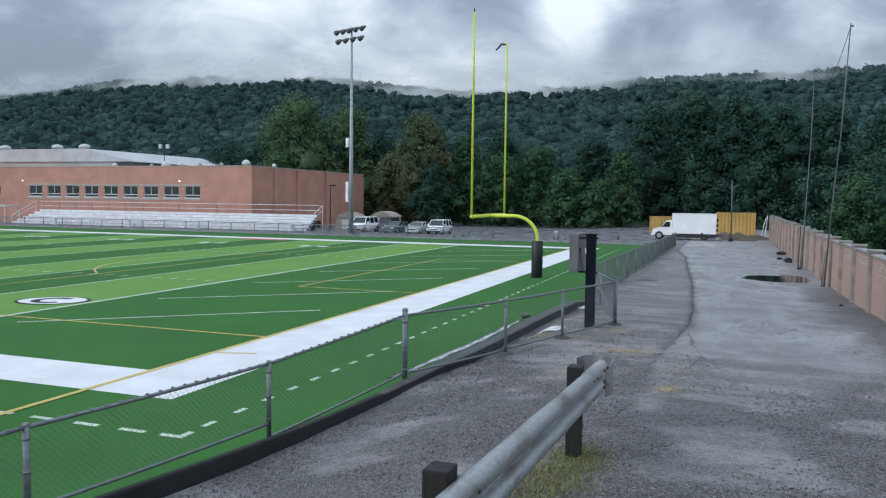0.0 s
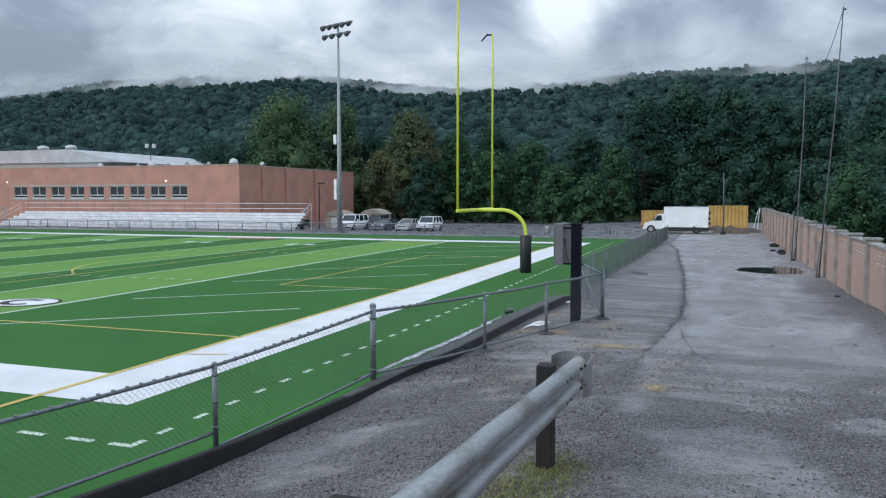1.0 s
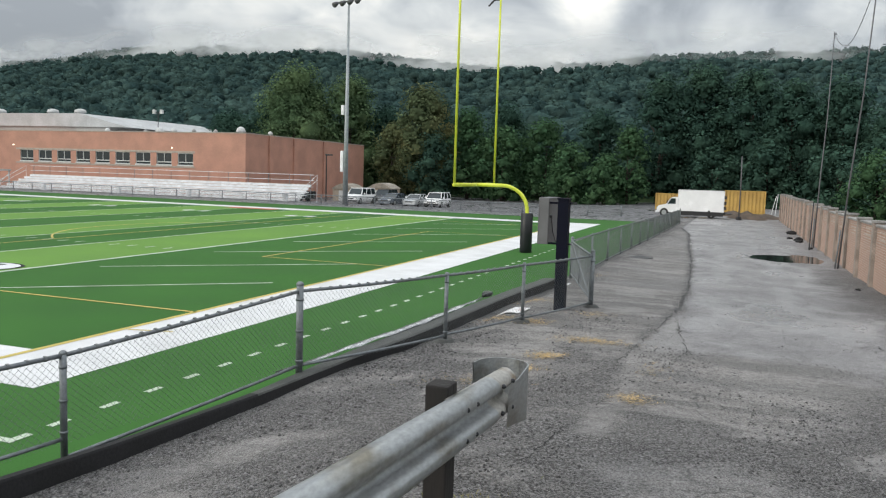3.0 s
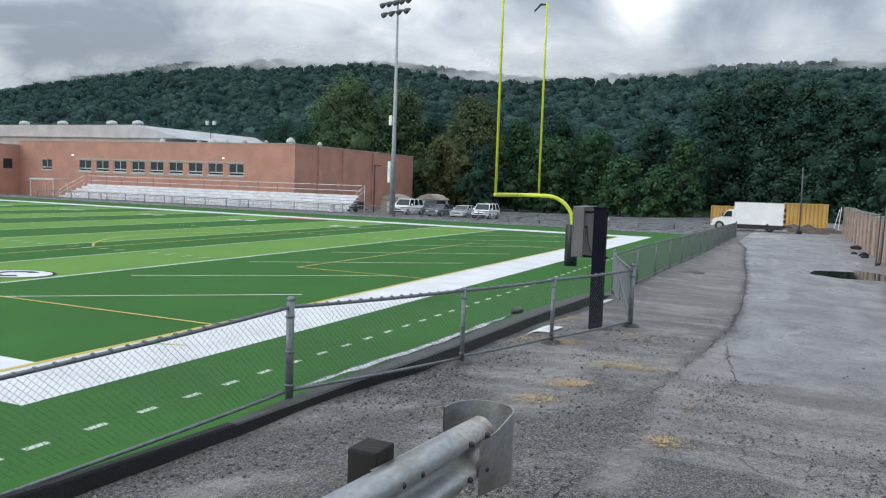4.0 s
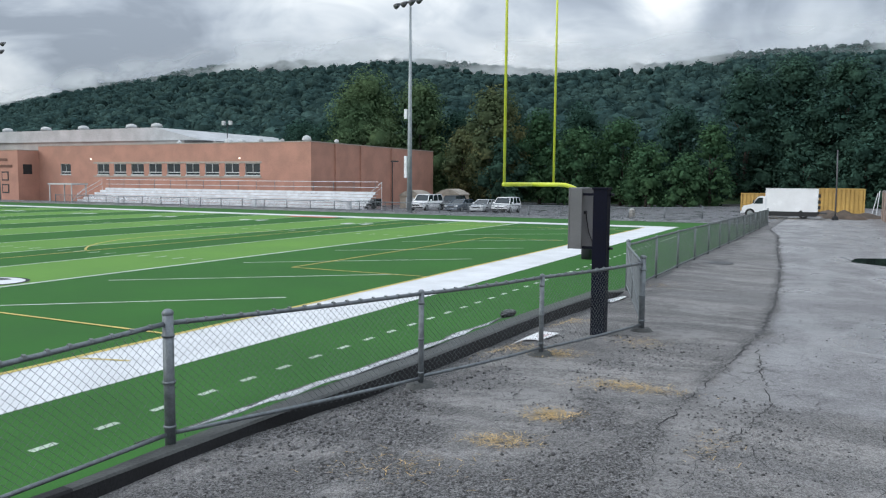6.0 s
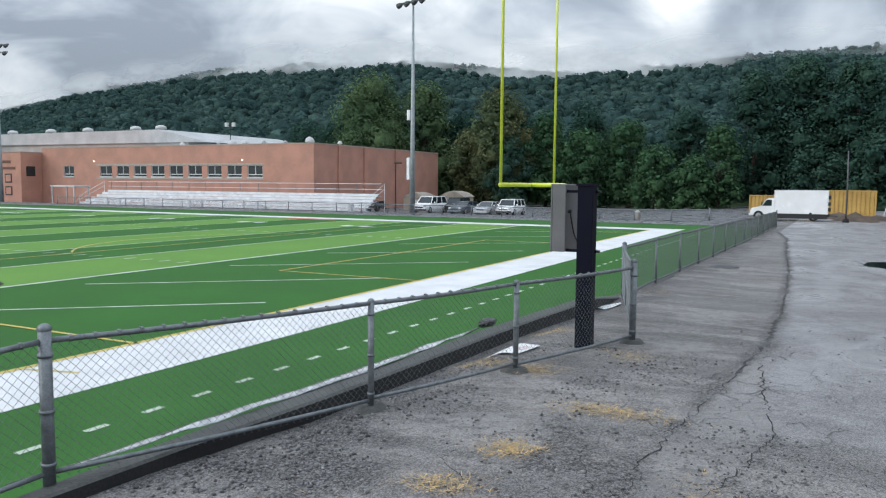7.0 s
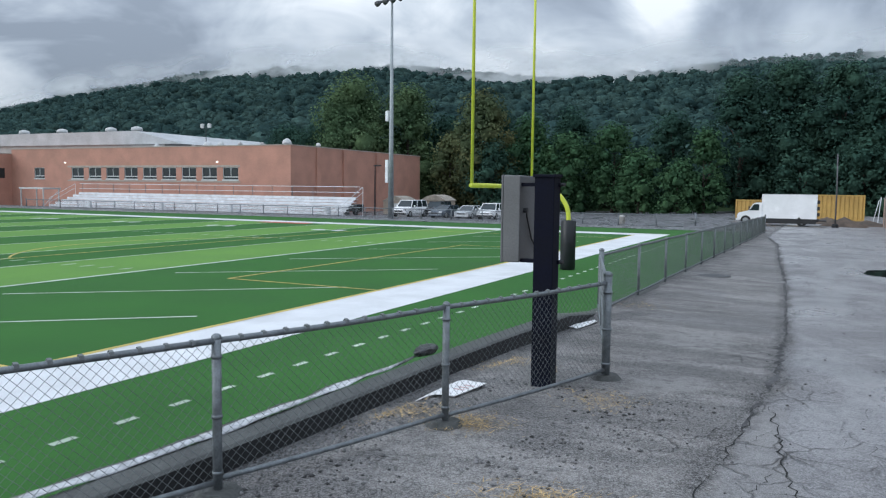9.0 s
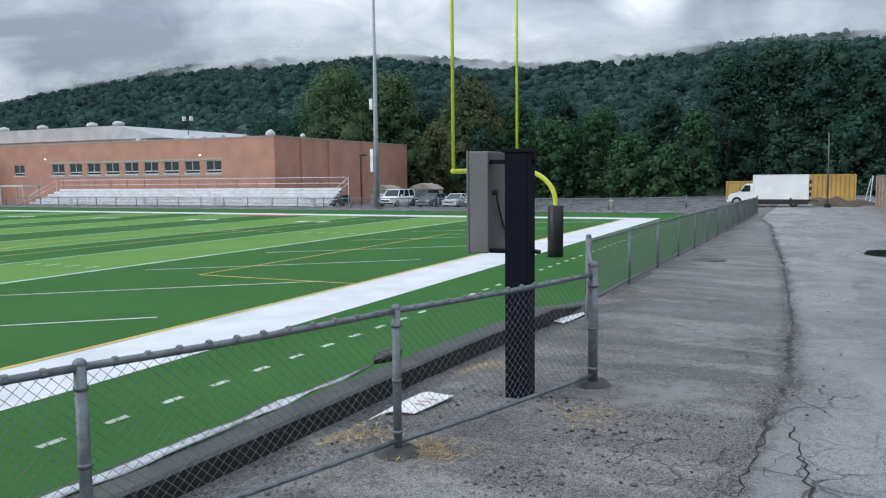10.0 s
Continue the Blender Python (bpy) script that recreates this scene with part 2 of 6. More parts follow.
    damp = op("ADD", op("MULTIPLY", lane, 0.22), op("MULTIPLY", rng(blotch, 0.4, 0.65), 0.12))
    rough = op("SUBTRACT", op("SUBTRACT", 0.78, damp), op("MULTIPLY", film, 0.26))
    L.new(op("MAXIMUM", rough, 0.24), b.inputs["Roughness"])
    L.new(op("ADD", rng(gravel, 0.0, 1.0, 0.45, 0.12), op("MULTIPLY", film, 0.45)), b.inputs["Specular IOR Level"])
    height = op("ADD", op("MULTIPLY", grain, 0.25), op("MULTIPLY", op("MULTIPLY", gravel, op("SUBTRACT", 0.6, d1)), 1.0))
    height = op("ADD", height, op("MULTIPLY", op("SUBTRACT", 0.6, d2), 0.35))
    height = op("SUBTRACT", height, op("MULTIPLY", ck, 1.2))
    bp = N.new("ShaderNodeBump")
    bp.inputs["Distance"].default_value = 0.035
    L.new(rng(film, 0, 1, 0.9, 0.12), bp.inputs["Strength"])
    L.new(height, bp.inputs["Height"])
    L.new(bp.outputs[0], b.inputs["Normal"])
    return m


def brick_mat(name, c1, c2, mortar, bw, bh, size=0.012):
    m = mat(name, c1, 0.88, var=0.14, scale=0.9, fine=22, bump=0.35, color2=c2)
    nt = m.node_tree
    N, L = nt.nodes, nt.links
    tc = N.new("ShaderNodeTexCoord")
    sp = N.new("ShaderNodeSeparateXYZ")
    L.new(tc.outputs["Object"], sp.inputs[0])
    ad = N.new("ShaderNodeMath")
    L.new(sp.outputs[0], ad.inputs[0])
    L.new(sp.outputs[1], ad.inputs[1])
    cb = N.new("ShaderNodeCombineXYZ")
    L.new(ad.outputs[0], cb.inputs[0])
    L.new(sp.outputs[2], cb.inputs[1])
    br = N.new("ShaderNodeTexBrick")
    br.inputs["Scale"].default_value = 1.0
    br.inputs["Brick Width"].default_value, br.inputs["Row Height"].default_value = bw, bh
    br.inputs["Mortar Size"].default_value = size
    br.inputs["Color1"].default_value = (*c1, 1)
    br.inputs["Color2"].default_value = (*c2, 1)
    br.inputs["Mortar"].default_value = (*mortar, 1)
    L.new(cb.outputs[0], br.inputs["Vector"])
    mx = next(n for n in N if n.bl_idname == "ShaderNodeMix")
    old = mx.outputs[2].links[0].to_socket
    m2 = N.new("ShaderNodeMix")
    m2.data_type = "RGBA"
    m2.inputs[0].default_value = 0.65
    L.new(mx.outputs[2], m2.inputs[6])
    L.new(br.outputs["Color"], m2.inputs[7])
    L.new(m2.outputs[2], old)
    return m


M_ASPHALT = drive_mat()
M_LOT = asphalt_mat("parking_asphalt", (0.16, 0.16, 0.17), (0.12, 0.12, 0.13))
M_TURF = mat("turf_dark", (0.047, 0.137, 0.033), 0.9, var=0.16, scale=0.35, fine=55, bump=0.5, color2=(0.036, 0.111, 0.026), spec=0.1)
M_TURF_L = mat("turf_light", (0.136, 0.264, 0.062), 0.9, var=0.14, scale=0.35, fine=55, bump=0.5, color2=(0.116, 0.232, 0.054), spec=0.1)
M_WHITE = mat("white_turf", (0.66, 0.665, 0.68), 0.9, var=0.08, scale=0.8, fine=50, bump=0.4, spec=0.25)
M_LINE = mat("worn_white_line", (0.52, 0.60, 0.50), 0.9, var=0.15, scale=0.8, fine=50, bump=0.4, spec=0.25)
M_YELLOW = mat("yellow_turf", (0.55, 0.44, 0.13), 0.75, var=0.1, scale=0.8, fine=50, bump=0.4, spec=0.25)
M_RED = mat("red_turf", (0.42, 0.10, 0.05), 0.75, var=0.1, fine=50, spec=0.25)
M_BLACKT = mat("black_turf", (0.015, 0.018, 0.02), 0.75, var=0.1, fine=50, spec=0.25)
M_GRASS = mat("rough_grass", (0.05, 0.085, 0.03), 0.9, var=0.3, scale=0.5, fine=9, bump=0.6, bump_dist=0.08, spec=0.2)
M_GALV = mat("galvanised_steel", (0.20, 0.22, 0.235), 0.5, 0.5, var=0.18, scale=14, fine=90, bump=0.08)
M_MAST = mat("pale_mast_steel", (0.34, 0.37, 0.39), 0.55, 0.4, var=0.12, scale=3, fine=40, bump=0.05)
M_WIRE = mat("chain_link_wire", (0.17, 0.185, 0.19), 0.6, 0.2, var=0.15, fine=60, bump=0)
M_CURB = mat("dark_concrete", (0.016, 0.016, 0.018), 0.85, var=0.3, scale=3, fine=40, bump=0.5)
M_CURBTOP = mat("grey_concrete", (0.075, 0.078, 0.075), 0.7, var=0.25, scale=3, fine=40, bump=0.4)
M_YPAINT = mat("yellow_paint", (0.62, 0.68, 0.06), 0.4, var=0.08, scale=2, fine=30, bump=0.05)
M_PAD = mat("black_vinyl", (0.012, 0.014, 0.018), 0.45, var=0.2, scale=4, fine=30, bump=0.15)
M_NAVY = mat("navy_painted_steel", (0.003, 0.004, 0.013), 0.7, var=0.2, scale=3, fine=40, bump=0.1, spec=0.15)
M_BOX = mat("grey_sheet_metal", (0.155, 0.155, 0.16), 0.55, 0.3, var=0.12, scale=3, fine=60, bump=0.08)
M_BRICKFRONT = mat("orange_brick", (0.49, 0.255, 0.19), 0.85, var=0.10, scale=0.5, fine=14, bump=0.3, bump_dist=0.02)
M_BRICKSIDE = M_BRICKFRONT
M_TRIM = mat("pale_stone_trim", (0.42, 0.36, 0.31), 0.8, var=0.12)
M_ROOF = mat("light_roof_membrane", (0.46, 0.47, 0.48), 0.7, var=0.12, scale=0.4, fine=5)
M_ROOFDARK = mat("grey_roof_wall", (0.40, 0.39, 0.38), 0.7, var=0.12, scale=0.4, fine=5)
M_ALU = mat("bleacher_aluminium", (0.76, 0.77, 0.80), 0.5, 0.0, var=0.12, scale=1.5, fine=20, bump=0.05)
M_LAMPBODY = mat("grey_lamp_housing", (0.12, 0.12, 0.13), 0.5, 0.3, var=0.15)
M_DARKMETAL = mat("dark_metal", (0.04, 0.04, 0.045), 0.5, 0.4, var=0.2)
M_GLASS = mat("window_glass", (0.02, 0.03, 0.035), 0.08, var=0.1, bump=0, rvar=0.03)
M_FRAME = mat("white_window_frame", (0.55, 0.56, 0.56), 0.5, var=0.1)
M_WALLBRICK = brick_mat("tan_wall_brick", (0.40, 0.245, 0.185), (0.29, 0.172, 0.13), (0.46, 0.40, 0.35), 0.21, 0.07)
M_WALLPOST = mat("wall_pier_concrete", (0.32, 0.27, 0.235), 0.85, var=0.2, scale=2, fine=30, bump=0.4)
M_COURSE = mat("pale_brick_course", (0.50, 0.42, 0.36), 0.9, var=0.2, scale=3, fine=25, bump=0.3)
M_COPING = mat("grey_coping", (0.30, 0.29, 0.28), 0.85, var=0.2, scale=2, fine=30, bump=0.4)

# ---- building helpers ----


def link_mesh(name, bm, material, parent=None, label="", smooth=False):
    me = bpy.data.meshes.new(name)
    bm.normal_update()
    bm.to_mesh(me)
    bm.free()
    for mt in (material if isinstance(material, (list, tuple)) else (material,)):
        me.materials.append(mt)
    if smooth:
        for p in me.polygons:
            p.use_smooth = True
    ob = new(name, me)
    if parent:
        ob.parent = parent
    if label:
        ob["label"] = label
    return ob


def part(name, bm, material, parent, label="", smooth=False):
    return link_mesh(name, bm, material, parent, label, smooth)


def thing(name, at, label, category, group="", kind=""):
    ob = new(name)
    ob.matrix_world = at if isinstance(at, Matrix) else Matrix.Translation(at)
    return tagged(ob, label, category, group, kind)


def box(bm, lo, hi, bevel=0.0, m=None):
    vs = [bm.verts.new((x, y, z)) for x in (lo[0], hi[0]) for y in (lo[1], hi[1]) for z in (lo[2], hi[2])]
    fs = [bm.faces.new([vs[i] for i in q]) for q in ((0, 1, 3, 2), (4, 6, 7, 5), (0, 4, 5, 1), (2, 3, 7, 6), (0, 2, 6, 4), (1, 5, 7, 3))]
    if bevel:
        es = list({e for f in fs for e in f.edges})
        r = bmesh.ops.bevel(bm, geom=es, offset=bevel, segments=2, affect="EDGES", profile=0.6)
        vs = list({v for f in r["faces"] for v in f.verts} | {v for v in vs if v.is_valid})
    if m is not None:
        bmesh.ops.transform(bm, matrix=m, verts=[v for v in vs if v.is_valid])
    return bm


def tube(bm, pts, r, n=10, caps=True):
    """A round bar through the points; r is one radius or one for each point."""
    pts = [Vector(p) for p in pts]
    rs = r if isinstance(r, (list, tuple)) else [r] * len(pts)
    rings, ref = [], None
    for i, p in enumerate(pts):
        d = (pts[min(i + 1, len(pts) - 1)] - pts[max(i - 1, 0)]).normalized()
        if ref is None:
            ref = d.orthogonal().normalized()
        ref = (ref - d * ref.dot(d)).normalized()
        side = d.cross(ref)
        rings.append([bm.verts.new(p + rs[i] * (math.cos(2 * math.pi * k / n) * ref + math.sin(2 * math.pi * k / n) * side)) for k in range(n)])
    for a, b in zip(rings, rings[1:]):
        for k in range(n):
            bm.faces.new((a[k], a[(k + 1) % n], b[(k + 1) % n], b[k]))
    if caps:
        bm.faces.new(rings[0][::-1])
        bm.faces.new(rings[-1])
    return bm


def dome(bm, c, r, squash=1.0, n=10):
    bmesh.ops.create_uvsphere(bm, u_segments=n, v_segments=6, radius=r, matrix=Matrix.Translation(c) @ Matrix.Diagonal((1, 1, squash, 1)))
    return bm


def prism(bm, outline, lo, hi, axis="y"):
    """An outline in two axes, drawn out along the third."""
    def pt(u, v, w):
        return {"x": (w, u, v), "y": (u, w, v), "z": (u, v, w)}[axis]
    a = [bm.verts.new(pt(u, v, lo)) for u, v in outline]
    b = [bm.verts.new(pt(u, v, hi)) for u, v in outline]
    n = len(a)
    for i in range(n):
        bm.faces.new((a[i], a[(i + 1) % n], b[(i + 1) % n], b[i]))
    bm.faces.new(a[::-1])
    bm.faces.new(b)
    bmesh.ops.recalc_face_normals(bm, faces=bm.faces)
    return bm


def mesh_from(name, V, F, material, normals=None):
    me = bpy.data.meshes.new(name)
    me.vertices.add(len(V))
    me.vertices.foreach_set("co", V.astype(np.float32).ravel())
    me.loops.add(F.size)
    me.loops.foreach_set("vertex_index", F.astype(np.int32).ravel())
    me.polygons.add(len(F))
    me.polygons.foreach_set("loop_start", np.arange(0, F.size, F.shape[1], dtype=np.int32))
    me.materials.append(material)
    me.update(calc_edges=True)
    if normals is not None:
        me.polygons.foreach_set("use_smooth", np.ones(len(F), dtype=bool))
        me.normals_split_custom_set_from_vertices(normals.astype(np.float32))
    return me


def lerp_table(table, v):
    if v <= table[0][0]:
        return table[0][1]
    for (a, x), (b, y) in zip(table, table[1:]):
        if v <= b:
            t = (v - a) / (b - a)
            return x + (y - x) * t
    return table[-1][1]


# ---- ground ----
ROAD_R = ((-40, 4.6), (-13, 2.08), (-6.3, 1.45), (-2, 1.14), (1, 1.02), (5, 0.95), (10, 0.8), (14, 0.65), (20, 0.6), (27, 0.55), (42, 0.42), (63, 0.3), (120, 0.3))
ROAD_L = ((-40, 0.6), (-7, 0.68), (-4.8, 0.74), (-1.8, 0.82), (1, 0.88), (5, 0.92), (9, 0.83), (13, 0.74), (20, 0.66), (27, 0.58), (42, 0.42), (63, 0.3), (120, 0.3))
CURB = ((-40, 1.6), (-7.4, 5.36), (-5, 5.97), (-2.9, 6.3), (1.9, 6.7), (4.8, 6.85), (10.9, 7.1), (14, 7.2), (60, 7.2))


PUDDLE_Z = 0.49


def smooth01(t):
    t = min(1.0, max(0.0, t))
    return t * t * (3 - 2 * t)


def curb_x(y):
    return lerp_table(CURB, y)


def road_z(x, y):
    t = min(1.0, max(0.0, (x - 6.4) / 3.4))
    t = t * t * (3 - 2 * t) * 0.5 + t * 0.5
    z = lerp_table(ROAD_L, y) * (1 - t) + lerp_table(ROAD_R, y) * t
    z += 0.03 * noise.noise(Vector((x * 0.35, y * 0.25, 3.0)))
    if x > 11.5 and y > 6:
        z -= 0.06 * min(1, (x - 11.5) / 2)
    if 8 < x < 17 and 15 < y < 28:
        q = math.hypot((x - 13.2) / 1.35, (y - 23.6) / 1.8) + 0.35 * noise.noise(Vector((x * 1.1, y * 0.8, 6)))
        z += (PUDDLE_Z - 0.035 - z) * smooth01((1.35 - q) / 0.6)
    if -1.5 < y < 11:
        z -= 0.11 * smooth01((curb_x(y) + 0.75 - x) / 0.4) * smooth01((y + 1.5) / 2.5) * smooth01((11 - y) / 2)
    return z + 0.012 * noise.noise(Vector((x * 1.7, y * 1.3, 1)))


def sheet(name, xs, ys, zf, material, label, category, xmap=None, kind="structure"):
    verts = [(xmap(x, y) if xmap else x, y, 0) for y in ys for x in xs]
    verts = [(x, y, zf(x, y)) for x, y, _ in verts]
    nx = len(xs)
    faces = [(j * nx + i, j * nx + i + 1, (j + 1) * nx + i + 1, (j + 1) * nx + i) for j in range(len(ys) - 1) for i in range(nx - 1)]
    me = bpy.data.meshes.new(name)
    me.from_pydata(verts, [], faces)
    me.materials.append(material)
    for p in me.polygons:
        p.use_smooth = True
    return tagged(new(name, me), label, category, kind=kind)


def frange(a, b, n):
    return [a + (b - a) * i / (n - 1) for i in range(n)]


RIDGE = ((-1500, 60), (-1020, 90), (-906, 100), (-800, 111), (-705, 116), (-600, 120), (-500, 119), (-393, 111), (-299, 103), (-213, 92), (-136, 93), (-66, 98), (0, 99), (60, 97), (130, 98), (600, 110))


def hill_z(x, y):
    d = y + max(0.0, x - 60) * 0.5
    t = (d - 125) / 575.0
    u = x * 700 / max(y, 150)
    top = lerp_table(RIDGE, u)
    z = top * (0.35 * smooth01(t) + 0.65 * max(0.0, min(t, 1)) ** 1.2) if t < 1 else top * (1 - 0.3 * smooth01(t - 1))
    z += 5 * noise.noise(Vector((x * 0.011, y * 0.011, 0))) * smooth01(t * 2.5)
    return z


sheet("ground", [-2500, -1700] + frange(-1300, 420, 110) + [700, 2500], [-2500, -300, -100, 0, 60, 100] + frange(118, 760, 60) + [1000, 1500, 2500],
      lambda x, y: hill_z(x, y) - 0.45, M_GRASS, "dark green wooded ground rising to a ridge", "ground")
SEAM = [(7.9, 44), (8.8, 37), (9.4, 26), (9.88, 19), (10.13, 13.3), (10.28, 9.5), (10.32, 6.2), (10.19, 3.7), (10.02, 1.3), (9.95, 0.2), (10.17, -1.6), (10.0, -3.2), (9.9, -5)]
TONGUE = [(10.32, 5.0), (10.5, 3.2), (10.72, 1.5), (10.62, 0.5), (10.38, -0.6), (10.34, -1.4), (10.42, -2.4), (10.3, -3.4)]


def wobble(x, y, f, k):
    return noise.noise(Vector((x * f, y * f, k))) + 0.5 * noise.noise(Vector((x * f * 2.3, y * f * 2.3, k + 5)))


def surface(x, y):
    """How far a spot belongs to the resurfaced lane, to loose gravel, to the standing film of water, and to the bare smooth patches."""
    sx = lerp_table([(b, a) for a, b in reversed(SEAM)], y)
    tx = lerp_table([(b, a) for a, b in reversed(TONGUE)], y)
    lane = smooth01((x - sx + 0.25 * wobble(x, y, 0.9, 2)) / 0.5 + 0.4) * smooth01((y + 1.0 + wobble(x, y, 0.5, 4)) / 4.0)
    edge = smooth01((x - 13.4 + 0.6 * wobble(x, y, 0.5, 7)) / 0.8)
    gravel = smooth01((0.2 + 2.6 * smooth01((sx + 0.1 - x) / 0.5) - y + 2.6 * wobble(x, y, 0.42, 11)) / 3.0)
    gravel = max(gravel, 0.75 * smooth01((curb_x(y) + 1.3 - x + 0.7 * wobble(x, y, 0.8, 3)) / 0.9))
    gravel *= 1 - 0.85 * smooth01((wobble(x, y, 0.75, 21) - 0.02) / 0.3)
    gravel = max(gravel, 0.85 * smooth01((0.24 - abs(x - sx + 0.1 * wobble(x, y, 1.5, 8))) / 0.2) * smooth01((y + 2.5) / 1.5))
    gravel = max(gravel, 0.6 * smooth01((0.16 - abs(x - tx)) / 0.12) * smooth01((y + 3) / 1.0) * smooth01((5 - y) / 1.0))
    gravel = max(gravel, 0.8 * edge * smooth01((24 - y) / 8))
    film = lane * (1 - edge) * smooth01((wobble(x * 1.3, y * 0.5, 0.5, 31) + 0.18) / 0.4) * smooth01((y - 1.5) / 4)
    pool = 1 - math.hypot((x - 11.9 - 0.12 * (y - 5)) / 0.95, (y - 6.2) / 2.6) + 0.35 * wobble(x, y, 0.9, 41)
    film = max(film * 0.75, smooth01(pool * 2.2))
    bare = 0.0
    if -3.6 < y < 3.9 and sx - 0.02 < x < tx + 0.03:
        bare = 0.62
    for px, py, rx, ry in ((9.35, 5.0, 0.52, 0.55), (8.35, 0.75, 0.5, 0.35), (10.35, 3.6, 0.22, 0.8), (11.6, -5.6, 0.5, 0.9), (12.6, -3.0, 0.6, 0.7), (9.3, 8.2, 0.6, 0.9)):
        q = 1 - math.hypot((x - px) / rx, (y - py) / ry) + 0.7 * wobble(x, y, 1.1, 51)
        bare = max(bare, 0.8 * smooth01(q * 2.5))
    return lane, gravel * (1 - bare), film * (1 - 0.8 * bare), bare


road = sheet("road", frange(0, 1, 84), frange(-40, -14, 20) + frange(-13.6, 14, 190) + frange(14.3, 44, 80) + frange(45, 112, 40), road_z, M_ASPHALT,
      "cracked grey asphalt drive with damp patches", "road", xmap=lambda u, y: curb_x(y) + 0.12 + u * ((16.5 if y > 7 else 16.5 + (7 - y) * 0.6) - curb_x(y)))


spots = np.array([surface(v.co.x, v.co.y) for v in road.data.vertices])
for k, attr in enumerate(("lane", "gravel", "film", "bare")):
    road.data.attributes.new(attr, "FLOAT", "POINT").data.foreach_set("value", spots[:, k].astype(np.float32))


def lot_z(x, y):
    return 0.02 + (0.04 + (road_z(7.3, y) - 0.06) * smooth01((x + 6) / 13.2)) * smooth01((y - 57.2) / 5) - 0.36 * smooth01((-x - 2) / 12) * smooth01((y - 62) / 11)


sheet("parking_lot", frange(-130, 7.35, 60), [57.2, 58, 59, 60, 61, 63, 68, 75, 85, 100, 116], lot_z, M_LOT, "grey asphalt parking lot beyond the field", "pavement")
sheet("turf", [-110, -60, -30, -10, 0, 4, 1], [-40, -20, -7.4, -5, -2.9, 1.9, 4.8, 10.9, 14, 30, 58.0], lambda x, y: 0.0, M_TURF,
      "dark green artificial turf sports field", "turf", xmap=lambda x, y: curb_x(y) + (0.1 if y < -3 else -0.08) if x == 1 else x)


# ---- field markings ----
def flat_shape(name, polys, z, material, label, category="field line"):
    bm = bmesh.new()
    for q in polys:
        bm.faces.new([bm.verts.new((x, y, z)) for x, y in q])
    bmesh.ops.recalc_face_normals(bm, faces=bm.faces)
    for f in bm.faces:
        if f.normal.z < 0:
            f.normal_flip()
    return tagged(link_mesh(name, bm, material), label, category, kind="structure")


def rect(x0, y0, x1, y1):
    return [(x0, y0), (x1, y0), (x1, y1), (x0, y1)]


def line(p, q, w):
    p, q = Vector(p), Vector(q)
    n = (q - p).normalized().orthogonal() * w / 2
    return [tuple(p + n), tuple(q + n), tuple(q - n), tuple(p - n)]


XI, XO, YN, YF = -0.42, 1.55, 0.5, 48.6        # inner and outer edge of the end band, near and far inner edges
GOAL, YARD5 = -9.78, 4.72                      # goal line, and the step of the five-yard stripes
for k in range(0, 21, 2):
    x1 = GOAL - YARD5 * k
    flat_shape("turf_stripe", [rect(max(x1 - YARD5, -108), YN, x1, YF)], 0.004, M_TURF_L, "light green mown-look turf stripe", "turf")
flat_shape("border_band", [rect(XI, -1.35, XO, 50.6), rect(-108, -1.35, XI, YN), rect(-108, YF, XI, 50.6)], 0.008, M_WHITE, "broad white border round the playing field")
lines = [line((GOAL - YARD5 * k, YN), (GOAL - YARD5 * k, YF), 0.12 if k else 0.2) for k in range(21)]
flat_shape("yard_line", lines, 0.010, M_LINE, "thin white yard lines across the field")
ZIG = [line((-8.42, 4.15 + 6.06 * k), (-1.62, 10.05 + 5.98 * k), 0.11) for k in range(7)]
flat_shape("end_zone_stripe", ZIG, 0.010, M_LINE, "thin white diagonal lines in the end zone")
hashes = []
for k in range(1, 95):
    if k % 5:
        x = GOAL - YARD5 / 5 * k
        for y in (16.3, 32.3):
            hashes.append(rect(x - 0.05, y - 0.3, x + 0.05, y + 0.3))
        hashes += [rect(x - 0.05, YN + 0.4, x + 0.05, YN + 1.0), rect(x - 0.05, YF - 1.0, x + 0.05, YF - 0.4)]
flat_shape("hash_mark", hashes, 0.012, M_LINE, "short white hash marks", "field line")
digits = []
for k in range(2, 20, 2):
    x = GOAL - YARD5 * k
    for s in (-1, 1):
        for y in (8.0, 41.0):
            digits.append(rect(x + s * 0.8 - 0.3, y - 0.6, x + s * 0.8 + 0.3, y + 0.6))
flat_shape("yard_number", digits, 0.012, M_WHITE, "white yard number blocks", "field marking")
D = [(24.5 + 9.6 * math.cos(a), -11.8 - 9.6 * math.sin(a)) for a in frange(radians(37), radians(143), 22)]
yellow = [line((XI - 0.02, -40), (XI - 0.02, YF), 0.14), line((XI, 4.95), (-17.2, 4.95), 0.10), line((XI, 44.2), (-17.2, 44.2), 0.10),
          line((-17.2, 4.95), (-17.2, 44.2), 0.10), line((XI, 15.9), (-5.87, 15.9), 0.10), line((XI, 33.4), (-5.87, 33.4), 0.10),
          line((-5.87, 15.9), (-5.87, 33.4), 0.10), line((-0.32, 2.66), (0.6, 2.92), 0.08)]
yellow += [line((a[1], a[0]), (b[1], b[0]), 0.10) for a, b in zip(D, D[1:])]
flat_shape("soccer_line", yellow, 0.014, M_YELLOW, "thin yellow soccer lines on the turf")
dashes = [rect(3.12, -3.2, 3.24, -2.85), rect(2.8, -3.2, 3.12, -3.08)]
